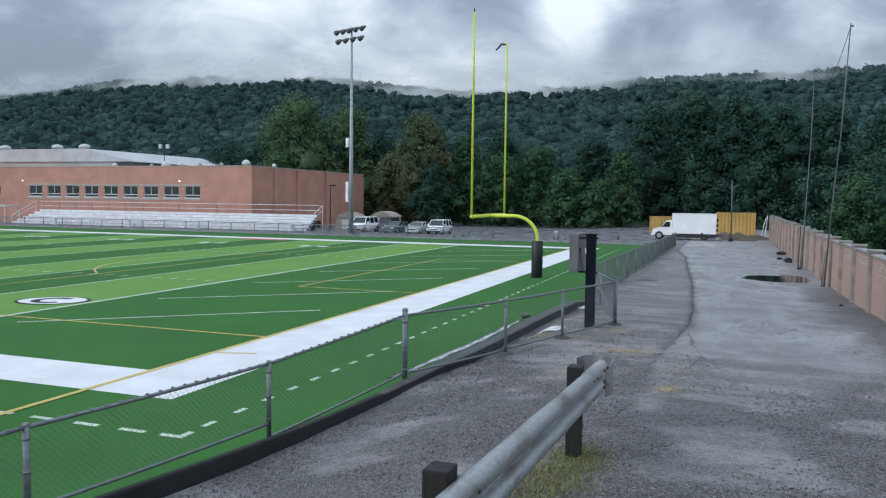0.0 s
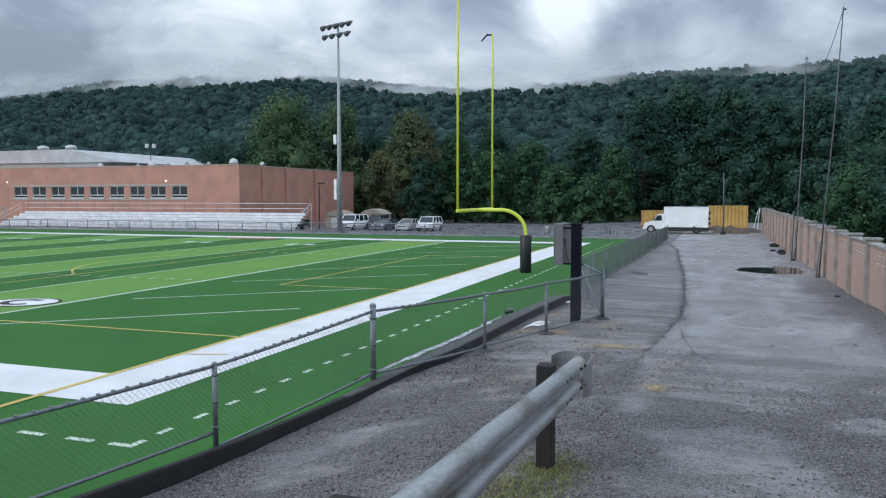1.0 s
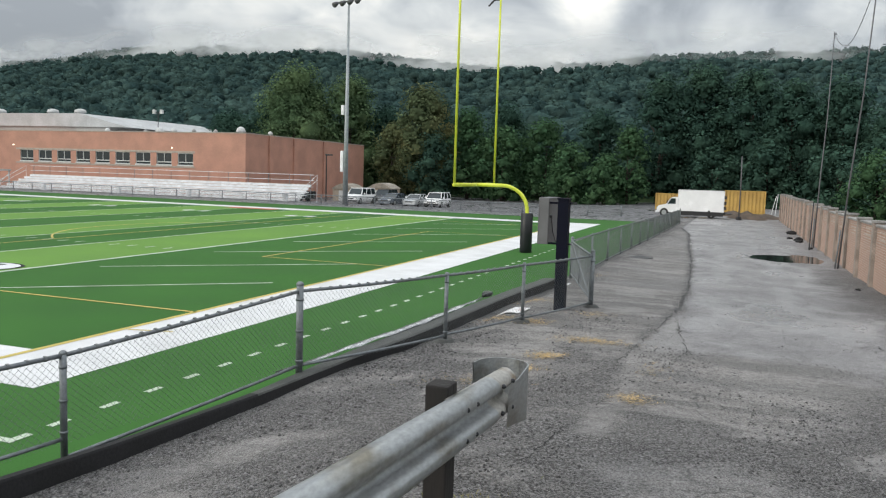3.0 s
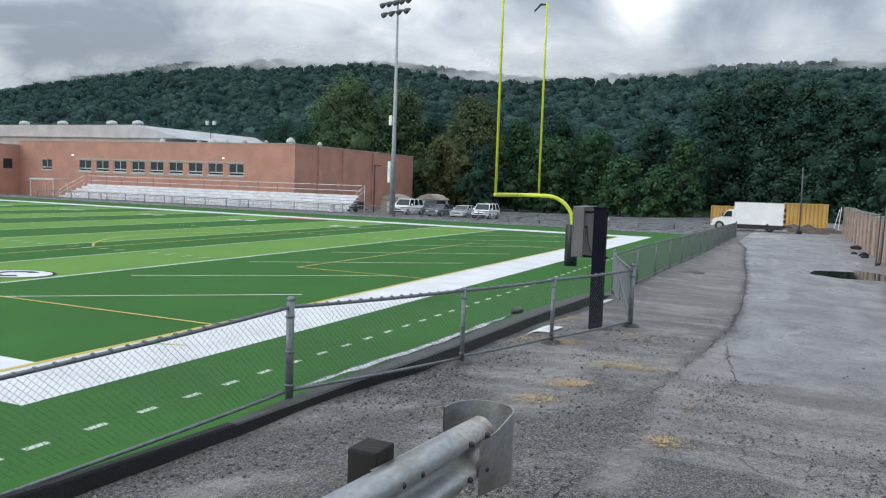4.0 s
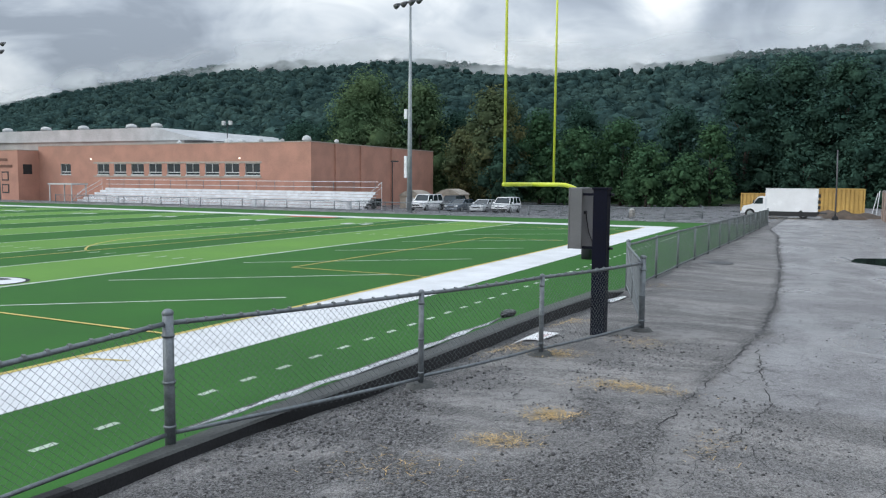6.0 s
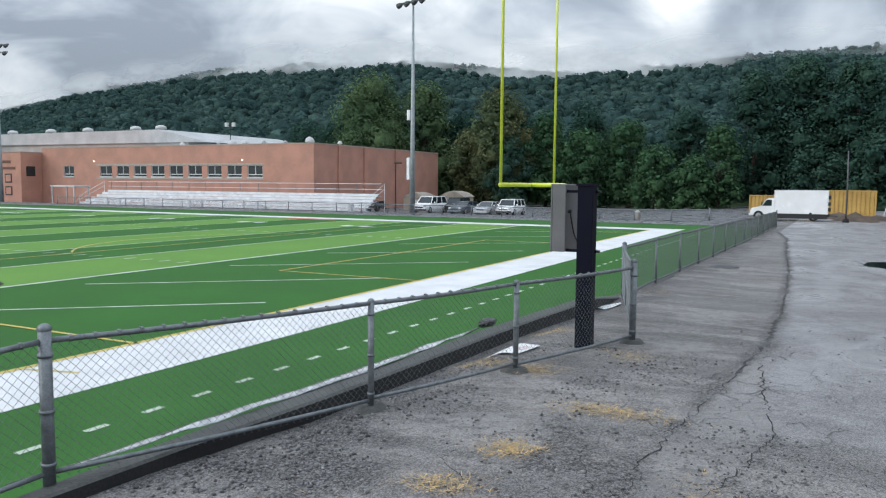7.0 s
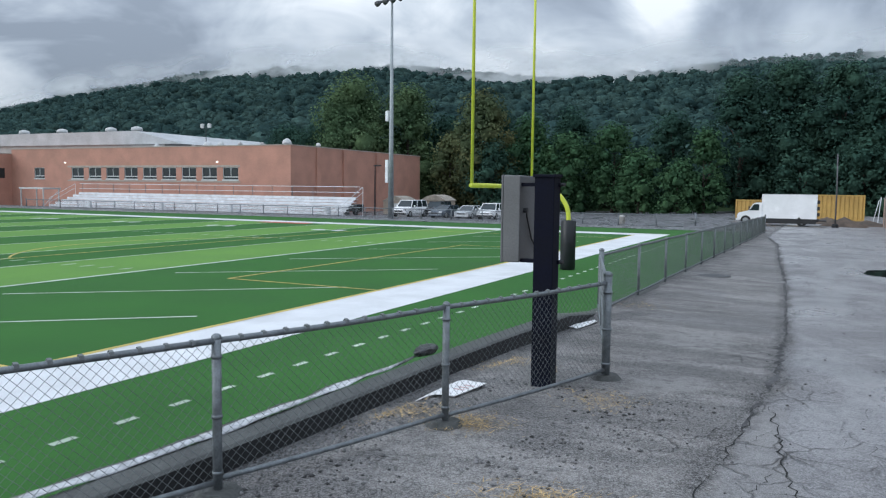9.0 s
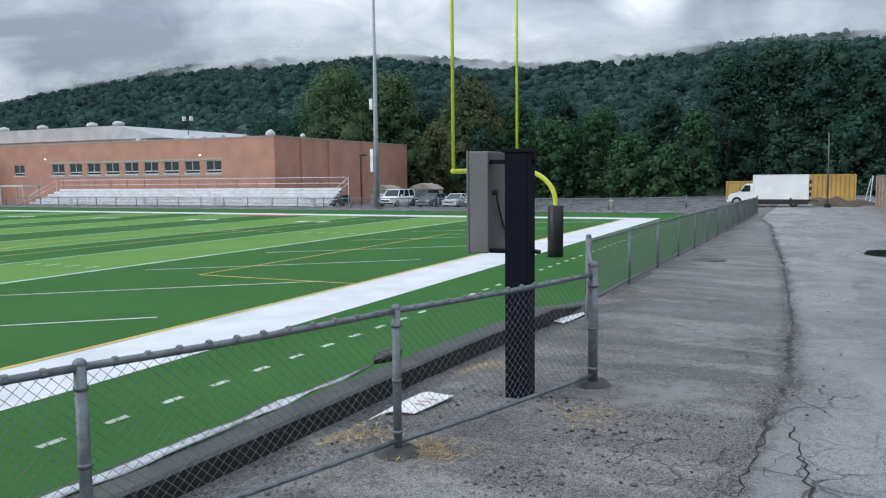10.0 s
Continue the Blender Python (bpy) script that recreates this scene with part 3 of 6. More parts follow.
dashes += [rect(3.10, 0.11 + 0.885 * k, 3.21, 0.44 + 0.885 * k) for k in range(-3, 58)]
dashes += [rect(2.0 - 0.93 * k, -3.2, 2.5 - 0.93 * k, -3.08) for k in range(0, 40)]
flat_shape("dash", dashes, 0.008, M_LINE, "white dashed restraining line", "field line")
flat_shape("red_marking", [rect(-30.5, 47.0, -25.6, 48.4)], 0.016, M_RED, "red painted block by the sideline", "field marking")
ell = [(math.cos(a), math.sin(a)) for a in frange(0, 2 * math.pi, 49)[:-1]]


def oval(cx, cy, rx, ry, turn):
    c, s = math.cos(turn), math.sin(turn)
    return [(cx + rx * u * c - ry * v * s, cy + rx * u * s + ry * v * c) for u, v in ell]


def arc_band(cx, cy, r0, r1, a0, a1):
    av = frange(a0, a1, 20)
    return [[(cx + r0 * math.cos(a), cy + r0 * math.sin(a)), (cx + r1 * math.cos(a), cy + r1 * math.sin(a)),
             (cx + r1 * math.cos(b), cy + r1 * math.sin(b)), (cx + r0 * math.cos(b), cy + r0 * math.sin(b))] for a, b in zip(av, av[1:])]


flat_shape("field_emblem", [oval(-11.3, 8.2, 1.28, 1.05, 0.3)], 0.016, M_BLACKT, "black oval rim of a painted field emblem", "field marking")
flat_shape("field_emblem", [oval(-11.3, 8.2, 1.16, 0.93, 0.3)], 0.020, M_WHITE, "white oval of a painted field emblem", "field marking")
flat_shape("field_emblem", arc_band(-11.3, 8.2, 0.42, 0.72, radians(60), radians(330)), 0.024, M_BLACKT, "black curved stroke in a painted field emblem", "field marking")

# ---- kerb along the turf ----
def kerb_width(y):
    return lerp_table(((-40, 0.09), (-3.2, 0.09), (-1.0, 0.24), (0.5, 0.30), (12, 0.30), (20, 0.22)), y)


def kerb():
    ys = [-40, -20] + frange(-10, 16, 30) + [22, 30, 40, 49, 57.4]
    top = lambda y: lerp_table(((-40, 0.8), (-7, 0.86), (-1.8, 0.93), (5, 0.98), (9, 0.92), (9.8, 0.80), (10.6, 0.72), (14, 0.69), (20, 0.62), (27, 0.54), (49, 0.34), (57.4, 0.26)), y)
    bm = bmesh.new()
    rings = []
    for y in ys:
        z, x = top(y), curb_x(y)
        j = 0.02 * noise.noise(Vector((x, y * 0.7, 0)))
        w = kerb_width(y)
        prof = ((-w, -0.3), (-w, 0.0), (-w * 0.9, 0.02), (-w * 0.1, 0.02), (0.0, 0.0), (0.02, -0.35))
        rings.append([bm.verts.new((x + 0.2 + dx + j, y, (z + dz) if dz > -0.2 else (-0.05 if dx < 0 else z - 0.55))) for dx, dz in prof])
    for a, b in zip(rings, rings[1:]):
        for k in range(len(prof) - 1):
            f = bm.faces.new((a[k], b[k], b[k + 1], a[k + 1]))
            # near-black sides; the top is grey only past y = -3
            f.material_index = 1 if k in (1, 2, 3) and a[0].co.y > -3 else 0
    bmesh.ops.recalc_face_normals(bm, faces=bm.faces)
    return tagged(link_mesh("kerb", bm, [M_CURB, M_CURBTOP]), "dark-sided concrete kerb beside the turf", "kerb", kind="structure")


kerb()


# ---- chain-link fences ----
def link_mesh_panel(bm, p, q, z0p, z1p, z0q, z1q, pitch=0.075, w=0.0022):
    """Diamond wire between two posts: two sets of slanting wires, slightly apart."""
    p, q = Vector((*p, 0)), Vector((*q, 0))
    length = (q - p).length
    d = (q - p) / length
    nrm = Vector((-d.y, d.x, 0))
    hgt = ((z1p - z0p) + (z1q - z0q)) / 2

    def at(u, v, off):
        t = u / length
        return p + d * u + nrm * off + Vector((0, 0, (z0p * (1 - t) + z0q * t) + v * ((z1p - z0p) * (1 - t) + (z1q - z0q) * t) / hgt))
    slope = 1.0
    for s in (1, -1):
        u0 = -hgt / slope
        while u0 < length + hgt / slope:
            a, b = (u0, 0.0), (u0 + hgt / slope, hgt)
            ua, ub = max(0.0, a[0]), min(length, b[0])
            if ub - ua > 0.01:
                va, vb = (ua - u0) * slope, (ub - u0) * slope
                if s < 0:
                    va, vb = hgt - va, hgt - vb
                A, B = at(ua, va, 0.004 * s), at(ub, vb, 0.004 * s)
                dirn = (B - A).normalized()
                n1 = dirn.cross(nrm).normalized() * w
                n2 = nrm * w
                ra = [bm.verts.new(A + o) for o in (n1, n2, -n1, -n2)]
                rb = [bm.verts.new(B + o) for o in (n1, n2, -n1, -n2)]
                for k in range(4):
                    bm.faces.new((ra[k], ra[(k + 1) % 4], rb[(k + 1) % 4], rb[k]))
            u0 += pitch
    return bm


def fence(name, posts, label, cap_posts=(), r=0.03, bottom_rail=True, pitch=0.068, w=0.0015, rail_r=0.021):
    """posts: (x, y, foot z, top z)."""
    root = thing(name, Matrix(), label, "fence")
    for i, (x, y, zb, zt) in enumerate(posts):
        big = i in cap_posts
        rr = r * (1.45 if big else 1.0)
        bm = bmesh.new()
        tube(bm, [(x, y, zb - 0.12), (x, y, zt + (0.06 if big else 0.0))], rr, 12)
        po = part("post", bm, M_GALV, root, smooth=True)
        bm = bmesh.new()
        dome(bm, (x, y, zt + (0.06 if big else 0.0)), rr * 1.12, 0.8)
        part("post_cap", bm, M_GALV, po, smooth=True)
        if pitch < 0.08:
            for zz in (zt - 0.12, (zb + zt) / 2, zb + 0.14):
                part("tension_band", tube(bmesh.new(), [(x, y, zz - 0.012), (x, y, zz + 0.012)], rr * 1.18, 12), M_GALV, po, smooth=True)
    for a, b in zip(posts, posts[1:]):
        bm = bmesh.new()
        mid = [(a[0] + (b[0] - a[0]) * t, a[1] + (b[1] - a[1]) * t, a[3] + (b[3] - a[3]) * t - 0.02 - 0.012 * math.sin(t * math.pi)) for t in frange(0, 1, 7)]
        tube(bm, mid, rail_r, 8)
        part("top_rail", bm, M_GALV, root, smooth=True)
        if bottom_rail:
            bm = bmesh.new()
            tube(bm, [(x, y, z - (b[3] - b[2]) + 0.10) for x, y, z in mid], 0.019, 8)
            part("bottom_rail", bm, M_GALV, root, smooth=True)
        bm = bmesh.new()
        link_mesh_panel(bm, a[:2], b[:2], a[2] + 0.03, a[3] - 0.012, b[2] + 0.03, b[3] - 0.012, pitch, w)
        part("wire_mesh", bm, M_WIRE, root)
        # wire ties wound round the top rail
        bm = bmesh.new()
        n = int((Vector(a[:2]) - Vector(b[:2])).length / 0.16) if pitch < 0.1 else 0
        for k in range(1, n):
            t = k / n
            x, y, z = (a[j] + (b[j] - a[j]) * t for j in (0, 1, 3))
            d = (Vector(b[:2]) - Vector(a[:2])).normalized() * 0.012
            tube(bm, [(x - d.x, y - d.y, z - 0.02), (x + d.x, y + d.y, z - 0.02)], 0.025, 6)
        if n:
            tagged(part("wire_tie", bm, M_WIRE, root), kind="stuff")
        else:
            bm.free()
    return root


NEAR_POSTS = ((4.75, -10.9, 0.86, 1.68), (5.34, -7.9, 0.88, 1.72), (5.9, -4.9, 0.91, 1.75), (6.41, -1.84, 0.95, 1.96), (7.31, 0.82, 0.92, 1.93), (7.98, 2.76, 0.95, 1.94), (8.75, 4.97, 0.96, 1.96))
fence("chain_link_fence", NEAR_POSTS, "galvanised chain-link fence beside the asphalt drive", cap_posts=(3, 6))
GATE = ((8.75, 4.99, 0.96, 1.90), (7.3, 10.2, 0.82, 1.80))


def far_posts():
    ys = frange(10.4, 49.6, 14)
    return [(7.28 + 0.004 * (y - 10), y, road_z(7.4, y) + 0.01, lerp_table(((10, 1.79), (15.5, 1.77), (27, 1.64), (42, 1.5), (50, 1.42)), y)) for y in ys]


fence("chain_link_fence", far_posts(), "long galvanised chain-link fence between field and drive", cap_posts=(0, 13), pitch=0.085, w=0.0026)


def bent_gate():
    root = thing("fence_gate", Matrix(), "bent tubular steel gate with chain link, hanging open", "gate")
    a, b = GATE
    d = Vector((b[0] - a[0], b[1] - a[1], 0))
    for name, p, q in (("top_rail", (0.02, 1.92), (0.97, 1.78)), ("bottom_rail", (0.02, 1.08), (0.97, 0.95)), ("brace", (0.02, 1.08), (0.97, 1.78))):
        bm = bmesh.new()
        tube(bm, [(a[0] + d.x * p[0], a[1] + d.y * p[0], p[1]), (a[0] + d.x * q[0], a[1] + d.y * q[0], q[1])], 0.022, 8)
        part(name, bm, M_GALV, root, smooth=True)
    for t, z0, z1 in ((0.03, 1.05, 1.92), (0.5, 1.0, 1.85), (0.97, 0.92, 1.79)):
        bm = bmesh.new()
        tube(bm, [(a[0] + d.x * t, a[1] + d.y * t, z0), (a[0] + d.x * t, a[1] + d.y * t, z1)], 0.022, 8)
        part("stile", bm, M_GALV, root, smooth=True)
    bm = bmesh.new()
    link_mesh_panel(bm, (a[0] + d.x * 0.03, a[1] + d.y * 0.03), (a[0] + d.x * 0.97, a[1] + d.y * 0.97), 1.08, 1.9, 0.95, 1.78)
    part("wire_mesh", bm, M_WIRE, root)
    return root


bent_gate()
# far fence along the parking lot, and in front of the stands
FAR = [(x, 61.5, lot_z(x, 61.5) - 0.02, lot_z(x, 61.5) + 0.92) for x in frange(-78, 1.6, 27)]
fence("chain_link_fence", FAR, "low galvanised fence along the far side of the field", cap_posts=(0, 26), r=0.045, pitch=0.12, w=0.004, rail_r=0.04)


# ---- goal post ----
def goal_post():
    root = thing("goal_post", pose(0.02, 24.38, 0, 0, 0, 3.4), "tall yellow gooseneck football goal post with a black base pad", "goal post")
    xc = -0.05
    bm = bmesh.new()
    pts = [(2.38, 0, 0), (2.38, 0, 1.9)] + [(2.38 - 1.2 * (1 - math.cos(a)), 0, 1.9 + 1.1 * math.sin(a)) for a in frange(0.12, math.pi / 2, 12)] + [(xc, 0, 3.0)]
    tube(bm, pts, 0.085, 16)
    part("gooseneck", bm, M_YPAINT, root, smooth=True)
    bm = bmesh.new()
    tube(bm, [(xc, -3.6, 3.0), (xc, 3.6, 3.0)], 0.08, 14)
    part("crossbar", bm, M_YPAINT, root, smooth=True)
    for s in (-1, 1):
        bm = bmesh.new()
        tube(bm, [(xc, s * 3.54, 3.0), (xc, s * 3.54, 9.2), (xc, s * 3.54, 12.15)], [0.055, 0.052, 0.048], 12)
        up = part("upright", bm, M_YPAINT, root, smooth=True)
        bm = bmesh.new()
        if s > 0:
            prism(bm, [(0, 0), (0.3, 0.05), (0.62, -0.28), (0.6, -0.36), (0.28, -0.06), (0, -0.07)], -0.012, 0.012, "y")
            bmesh.ops.transform(bm, matrix=Matrix.Translation((xc, 3.54, 12.1)) @ Matrix.Rotation(math.pi, 4, "Z"), verts=bm.verts)
            part("wind_ribbon", bm, M_DARKMETAL, up, "dark wind ribbon")
        else:
            tube(bm, [(xc, -3.54, 12.1), (xc, -3.54, 12.3)], 0.03, 8)
            part("ribbon_clip", bm, M_DARKMETAL, up)
    bm = bmesh.new()
    tube(bm, [(2.38, 0, 0.0), (2.38, 0, 0.03), (2.38, 0, 1.77), (2.38, 0, 1.8)], [0.25, 0.27, 0.27, 0.25], 24)
    pad = part("base_pad", bm, M_PAD, root, "black vinyl base pad", smooth=True)
    bm = bmesh.new()
    box(bm, (2.38 + 0.262, -0.02, 0.03), (2.38 + 0.28, 0.02, 1.77), 0.004)
    part("pad_seam", bm, M_PAD, pad)
    return root


goal_post()


# ---- black post with a clock cabinet seen from behind ----
def clock_post():
    root = thing("clock_post", (8.265, 4.42, 0.93), "dark navy square steel post carrying a grey cabinet", "post")
    bm = bmesh.new()
    box(bm, (-0.10, -0.10, -0.05), (0.10, 0.10, 2.08), 0.010)
    part("post", bm, M_NAVY, root)
    bm = bmesh.new()
    box(bm, (-0.115, -0.115, 2.07), (0.115, 0.115, 2.10), 0.005)
    part("post_cap", bm, M_NAVY, root)
    bm = bmesh.new()
    box(bm, (-0.465, 0.0, 1.22), (-0.285, 0.95, 2.09), 0.010)
    cab = part("cabinet", bm, M_BOX, root, "grey sheet-metal clock cabinet")
    bm = bmesh.new()
    box(bm, (-0.485, -0.005, 1.215), (-0.464, 0.955, 2.095), 0.006)
    part("front_bezel", bm, M_BOX, cab)
    bm = bmesh.new()
    tube(bm, [(-0.255, 0.12, 1.72), (-0.26, 0.14, 1.68), (-0.265, 0.3, 1.45), (-0.265, 0.5, 1.3), (-0.255, 0.6, 1.22)], 0.009, 6)
    part("cable", bm, M_DARKMETAL, cab, smooth=True)
    bm = bmesh.new()
    tube(bm, [(-0.29, 0.12, 1.74), (-0.245, 0.12, 1.74)], 0.025, 10)
    part("cable_gland", bm, M_DARKMETAL, cab)
    for z in (1.24, 2.0):
        bm = bmesh.new()
        box(bm, (-0.29, 0.03, z - 0.018), (0.12, 0.11, z + 0.018), 0.004)
        br = part("bracket", bm, M_NAVY, root)
        for s in (0.05, 0.09):
            bm = bmesh.new()
            tube(bm, [(0.12, s, z), (0.15, s, z)], 0.016, 8)
            part("bolt", bm, M_DARKMETAL, br)
    return root


clock_post()

# ---- panelled boundary wall ----
WALL_X = 14.95
WALL_Y = frange(3.0, 69.0, 23)
wall_root = thing("boundary_wall", Matrix(), "tan brick panel wall with concrete piers beside the drive", "wall", kind="structure")
rw = random.Random(5)
WALL_PANELS = []
for i, (ya, yb) in enumerate(zip(WALL_Y, WALL_Y[1:])):
    zt = 2.24 + 0.004 * ya + rw.uniform(-0.03, 0.03)
    WALL_PANELS.append((ya, yb, zt))
    lean = rw.uniform(-0.015, 0.02)
    bm = bmesh.new()
    box(bm, (WALL_X + 0.05, ya + 0.14, -0.1), (WALL_X + 0.24, yb - 0.14, zt))
    part("wall_panel", bm, M_WALLBRICK, wall_root)
    bm = bmesh.new()
    box(bm, (WALL_X + 0.0, ya + 0.13, zt), (WALL_X + 0.30, yb - 0.13, zt + 0.07), 0.012)
    part("coping", bm, M_COPING, wall_root)
    if ya < 36:
        for k in range(4):
            z = zt - 0.14 - 0.1 * k
            y0 = ya + 0.35 + rw.uniform(0, 0.5)
            part("brick_course", box(bmesh.new(), (WALL_X + 0.036, y0, z), (WALL_X + 0.049, y0 + rw.uniform(1.2, 1.9), z + 0.035)), M_COURSE, wall_root)
    bm = bmesh.new()
    box(bm, (WALL_X - 0.05 + lean, ya - 0.14, -0.1), (WALL_X + 0.32, ya + 0.14, zt + 0.10), 0.012)
    pier = part("pier", bm, M_WALLPOST, wall_root)
    bm = bmesh.new()
    box(bm, (WALL_X - 0.08, ya - 0.18, zt + 0.10), (WALL_X + 0.36, ya + 0.18, zt + 0.17), 0.015)
    part("pier_cap", bm, M_COPING, pier)


# ---- net poles ----
def net_pole(foot, top, label):
    f, t = Vector(foot), Vector(top)
    root = thing("net_pole", Matrix.Translation(f), label, "pole", group="net poles")
    d = t - f
    bm = bmesh.new()
    tube(bm, [(0, 0, -0.2), d * 0.3, d * 0.6 + Vector((0.05, 0, 0)), d], [0.032, 0.029, 0.025, 0.022], 10)
    part("pole", bm, M_LAMPBODY, root, smooth=True)
    bm = bmesh.new()
    tube(bm, [d * 0.0 + Vector((-0.09, 0, -0.2)), d * 0.14 + Vector((-0.07, 0, 0))], 0.03, 8)
    part("sleeve", bm, M_GALV, root, "pale conduit at the foot", smooth=True)
    bm = bmesh.new()
    tube(bm, [d * 0.99, d * 0.99 + Vector((0.1, 0.05, 0.02))], 0.03, 8)
    part("pulley", bm, M_DARKMETAL, root)
    return root


net_pole((14.72, 20.6, 0.5), (15.2, 20.0, 10.5), "tall leaning grey net pole beside the wall")
net_pole((14.8, 31.0, 0.4), (15.2, 33.0, 10.9), "tall dark net pole behind the wall")
bm = bmesh.new()
sag = [(15.2, 20.0 + 13.0 * t, 10.4 + 0.4 * t - 1.3 * math.sin(t * math.pi)) for t in frange(0, 1, 13)]
tube(bm, sag, 0.012, 5)
tagged(link_mesh("net_cable", bm, M_DARKMETAL), "thin sagging cable between the net poles", "cable")


# ---- school building ----
def window(parent, x0, x1, z0, z1, y):
    w = part("window", box(bmesh.new(), (x0, y + 0.14, z0), (x1, y + 0.17, z1)), M_GLASS, parent)
    fr = 0.07
    for n, lo, hi in (("frame", (x0, y + 0.06, z0), (x0 + fr, y + 0.2, z1)), ("frame", (x1 - fr, y + 0.06, z0), (x1, y + 0.2, z1)),
                      ("frame", (x0 + fr, y + 0.06, z1 - fr), (x1 - fr, y + 0.2, z1)), ("mullion", ((x0 + x1) / 2 - 0.04, y + 0.07, z0 + 0.36), ((x0 + x1) / 2 + 0.04, y + 0.2, z1 - fr)),
                      ("transom", (x0 + fr, y + 0.07, z0 + 0.30), (x1 - fr, y + 0.2, z0 + 0.42)), ("sill", (x0 - 0.05, y - 0.06, z0 - 0.12), (x1 + 0.05, y + 0.2, z0 + 0.07))):
        part(n, box(bmesh.new(), lo, hi), M_FRAME, w)
    return w


def school():
    root = thing("school_building", Matrix(), "low orange-brick school building with a row of windows", "building")
    X0, X1, Y0, Y1, ZT = -92.4, -44.15, 69.9, 101.6, 7.6
    holes = []
    for k in range(9):
        r = -51.75 - k * 3.27 + (0.0 if k else 0)
        holes.append((r - 2.35, r, 3.6, 5.1))
    holes.append((-87.7, -85.6, 3.6, 5.1))
    part("wall", box(bmesh.new(), (X0, Y0, -0.8), (X1, Y0 + 0.35, 3.6)), M_BRICKFRONT, root)
    part("wall", box(bmesh.new(), (X0, Y0, 5.1), (X1, Y0 + 0.35, ZT)), M_BRICKFRONT, root)
    cuts = [X0] + sorted(v for h in holes for v in h[:2]) + [X1]
    for ua, ub in zip(cuts[::2], cuts[1::2]):
        part("wall_pier", box(bmesh.new(), (ua, Y0, 3.6), (ub, Y0 + 0.35, 5.1)), M_BRICKFRONT, root)
    for h in holes:
        window(root, h[0], h[1], h[2], h[3], Y0)
    bm = bmesh.new()
    box(bm, (X1 - 0.35, Y0 + 0.352, -0.8), (X1, Y1, ZT))
    part("wall", bm, M_BRICKSIDE, root)
    bm = bmesh.new()
    box(bm, (X0, Y1 - 0.35, -0.3), (X1 - 0.352, Y1, ZT))
    part("wall", bm, M_BRICKSIDE, root)
    part("roof", box(bmesh.new(), (X0, Y0 + 0.352, ZT - 0.5), (X1 - 0.352, Y1 - 0.352, ZT - 0.3)), M_ROOF, root)
    part("parapet_cap", box(bmesh.new(), (X0, Y0 - 0.05, ZT), (X1 + 0.05, Y0 + 0.4, ZT + 0.12)), M_TRIM, root)
    part("parapet_cap", box(bmesh.new(), (X1 - 0.4, Y0 + 0.402, ZT), (X1 + 0.05, Y1 + 0.05, ZT + 0.12)), M_TRIM, root)
    # stone band round the row of windows
    part("lintel_band", box(bmesh.new(), (-81.0, Y0 - 0.03, 5.1), (-51.5, Y0 - 0.002, 5.35)), M_TRIM, root)
    part("sill_band", box(bmesh.new(), (-81.0, Y0 - 0.04, 3.28), (-51.5, Y0 - 0.002, 3.47)), M_TRIM, root)
    for y in (74.8, 80.6, 88.6):
        part("pilaster", box(bmesh.new(), (X1 + 0.002, y, -0.8), (X1 + 0.22, y + 0.8, ZT - 0.02)), M_BRICKSIDE, root)
    # wing that comes forward
    part("wing", box(bmesh.new(), (-125, 66.6, -0.3), (X0 - 0.002, 90, 6.95)), M_BRICKFRONT, root)
    part("parapet_cap", box(bmesh.new(), (-125, 66.55, 6.95), (X0 + 0.05, 69.88, 7.07)), M_TRIM, root)
    for x, z in ((-98.2, 3.3), (-95.2, 3.3), (-95.2, 1.5), (-98.2, 1.5)):
        pl = part("plaque", box(bmesh.new(), (x - 0.75, 66.55, z - 0.65), (x + 0.75, 66.598, z + 0.65)), M_DARKMETAL, root)
        part("plaque_face", box(bmesh.new(), (x - 0.55, 66.53, z - 0.47), (x + 0.55, 66.548, z + 0.47)), M_BRICKFRONT, pl)
    for x0, x1, z in ((-99.5, -94.6, 5.45), (-99.5, -93.6, 4.55)):
        part("lettering_bar", box(bmesh.new(), (x0, 66.54, z), (x1, 66.598, z + 0.36)), M_LETTER, root)
    part("window", box(bmesh.new(), (X0 - 0.01, 67.4, 3.6), (X0 + 0.03, 68.8, 5.0)), M_GLASS, root)
    # wall lamps
    for x in (-81.4, -54.9):
        bm = bmesh.new()
        box(bm, (x - 0.09, Y0 - 0.15, 5.66), (x + 0.09, Y0, 5.82), 0.02)
        part("wall_lamp", bm, M_LAMP, root, "lit white wall lamp")
    # roof vents
    for x, y, s in ((-47, 73, 0.55), (-46, 78, 0.3), (-58, 74, 0.4), (-54.5, 73.5, 0.28), (-62, 76, 0.6), (-64, 75.5, 0.25), (-70, 75, 0.35), (-51.5, 74, 0.25)):
        bm = bmesh.new()
        tube(bm, [(x, y, ZT - 0.4), (x, y, ZT + 0.35)], s * 0.5, 10)
        tube(bm, [(x, y, ZT + 0.35), (x, y, ZT + 0.42), (x, y, ZT + 0.42 + s * 0.7), (x, y, ZT + 0.45 + s)], [s, s * 1.1, s * 0.8, s * 0.2], 12)
        part("roof_vent", bm, M_ROOFDARK if s < 0.3 else M_FRAME, root, smooth=True)
    return root


M_LETTER = mat("brown_lettering", (0.16, 0.07, 0.045), 0.7, var=0.15)
M_LAMP = bpy.data.materials.new("lamp_glow")
M_LAMP.use_nodes = True
M_LAMP.node_tree.nodes["Principled BSDF"].inputs["Emission Color"].default_value = (1, 0.93, 0.8, 1)
M_LAMP.node_tree.nodes["Principled BSDF"].inputs["Emission Strength"].default_value = 1.6
school()


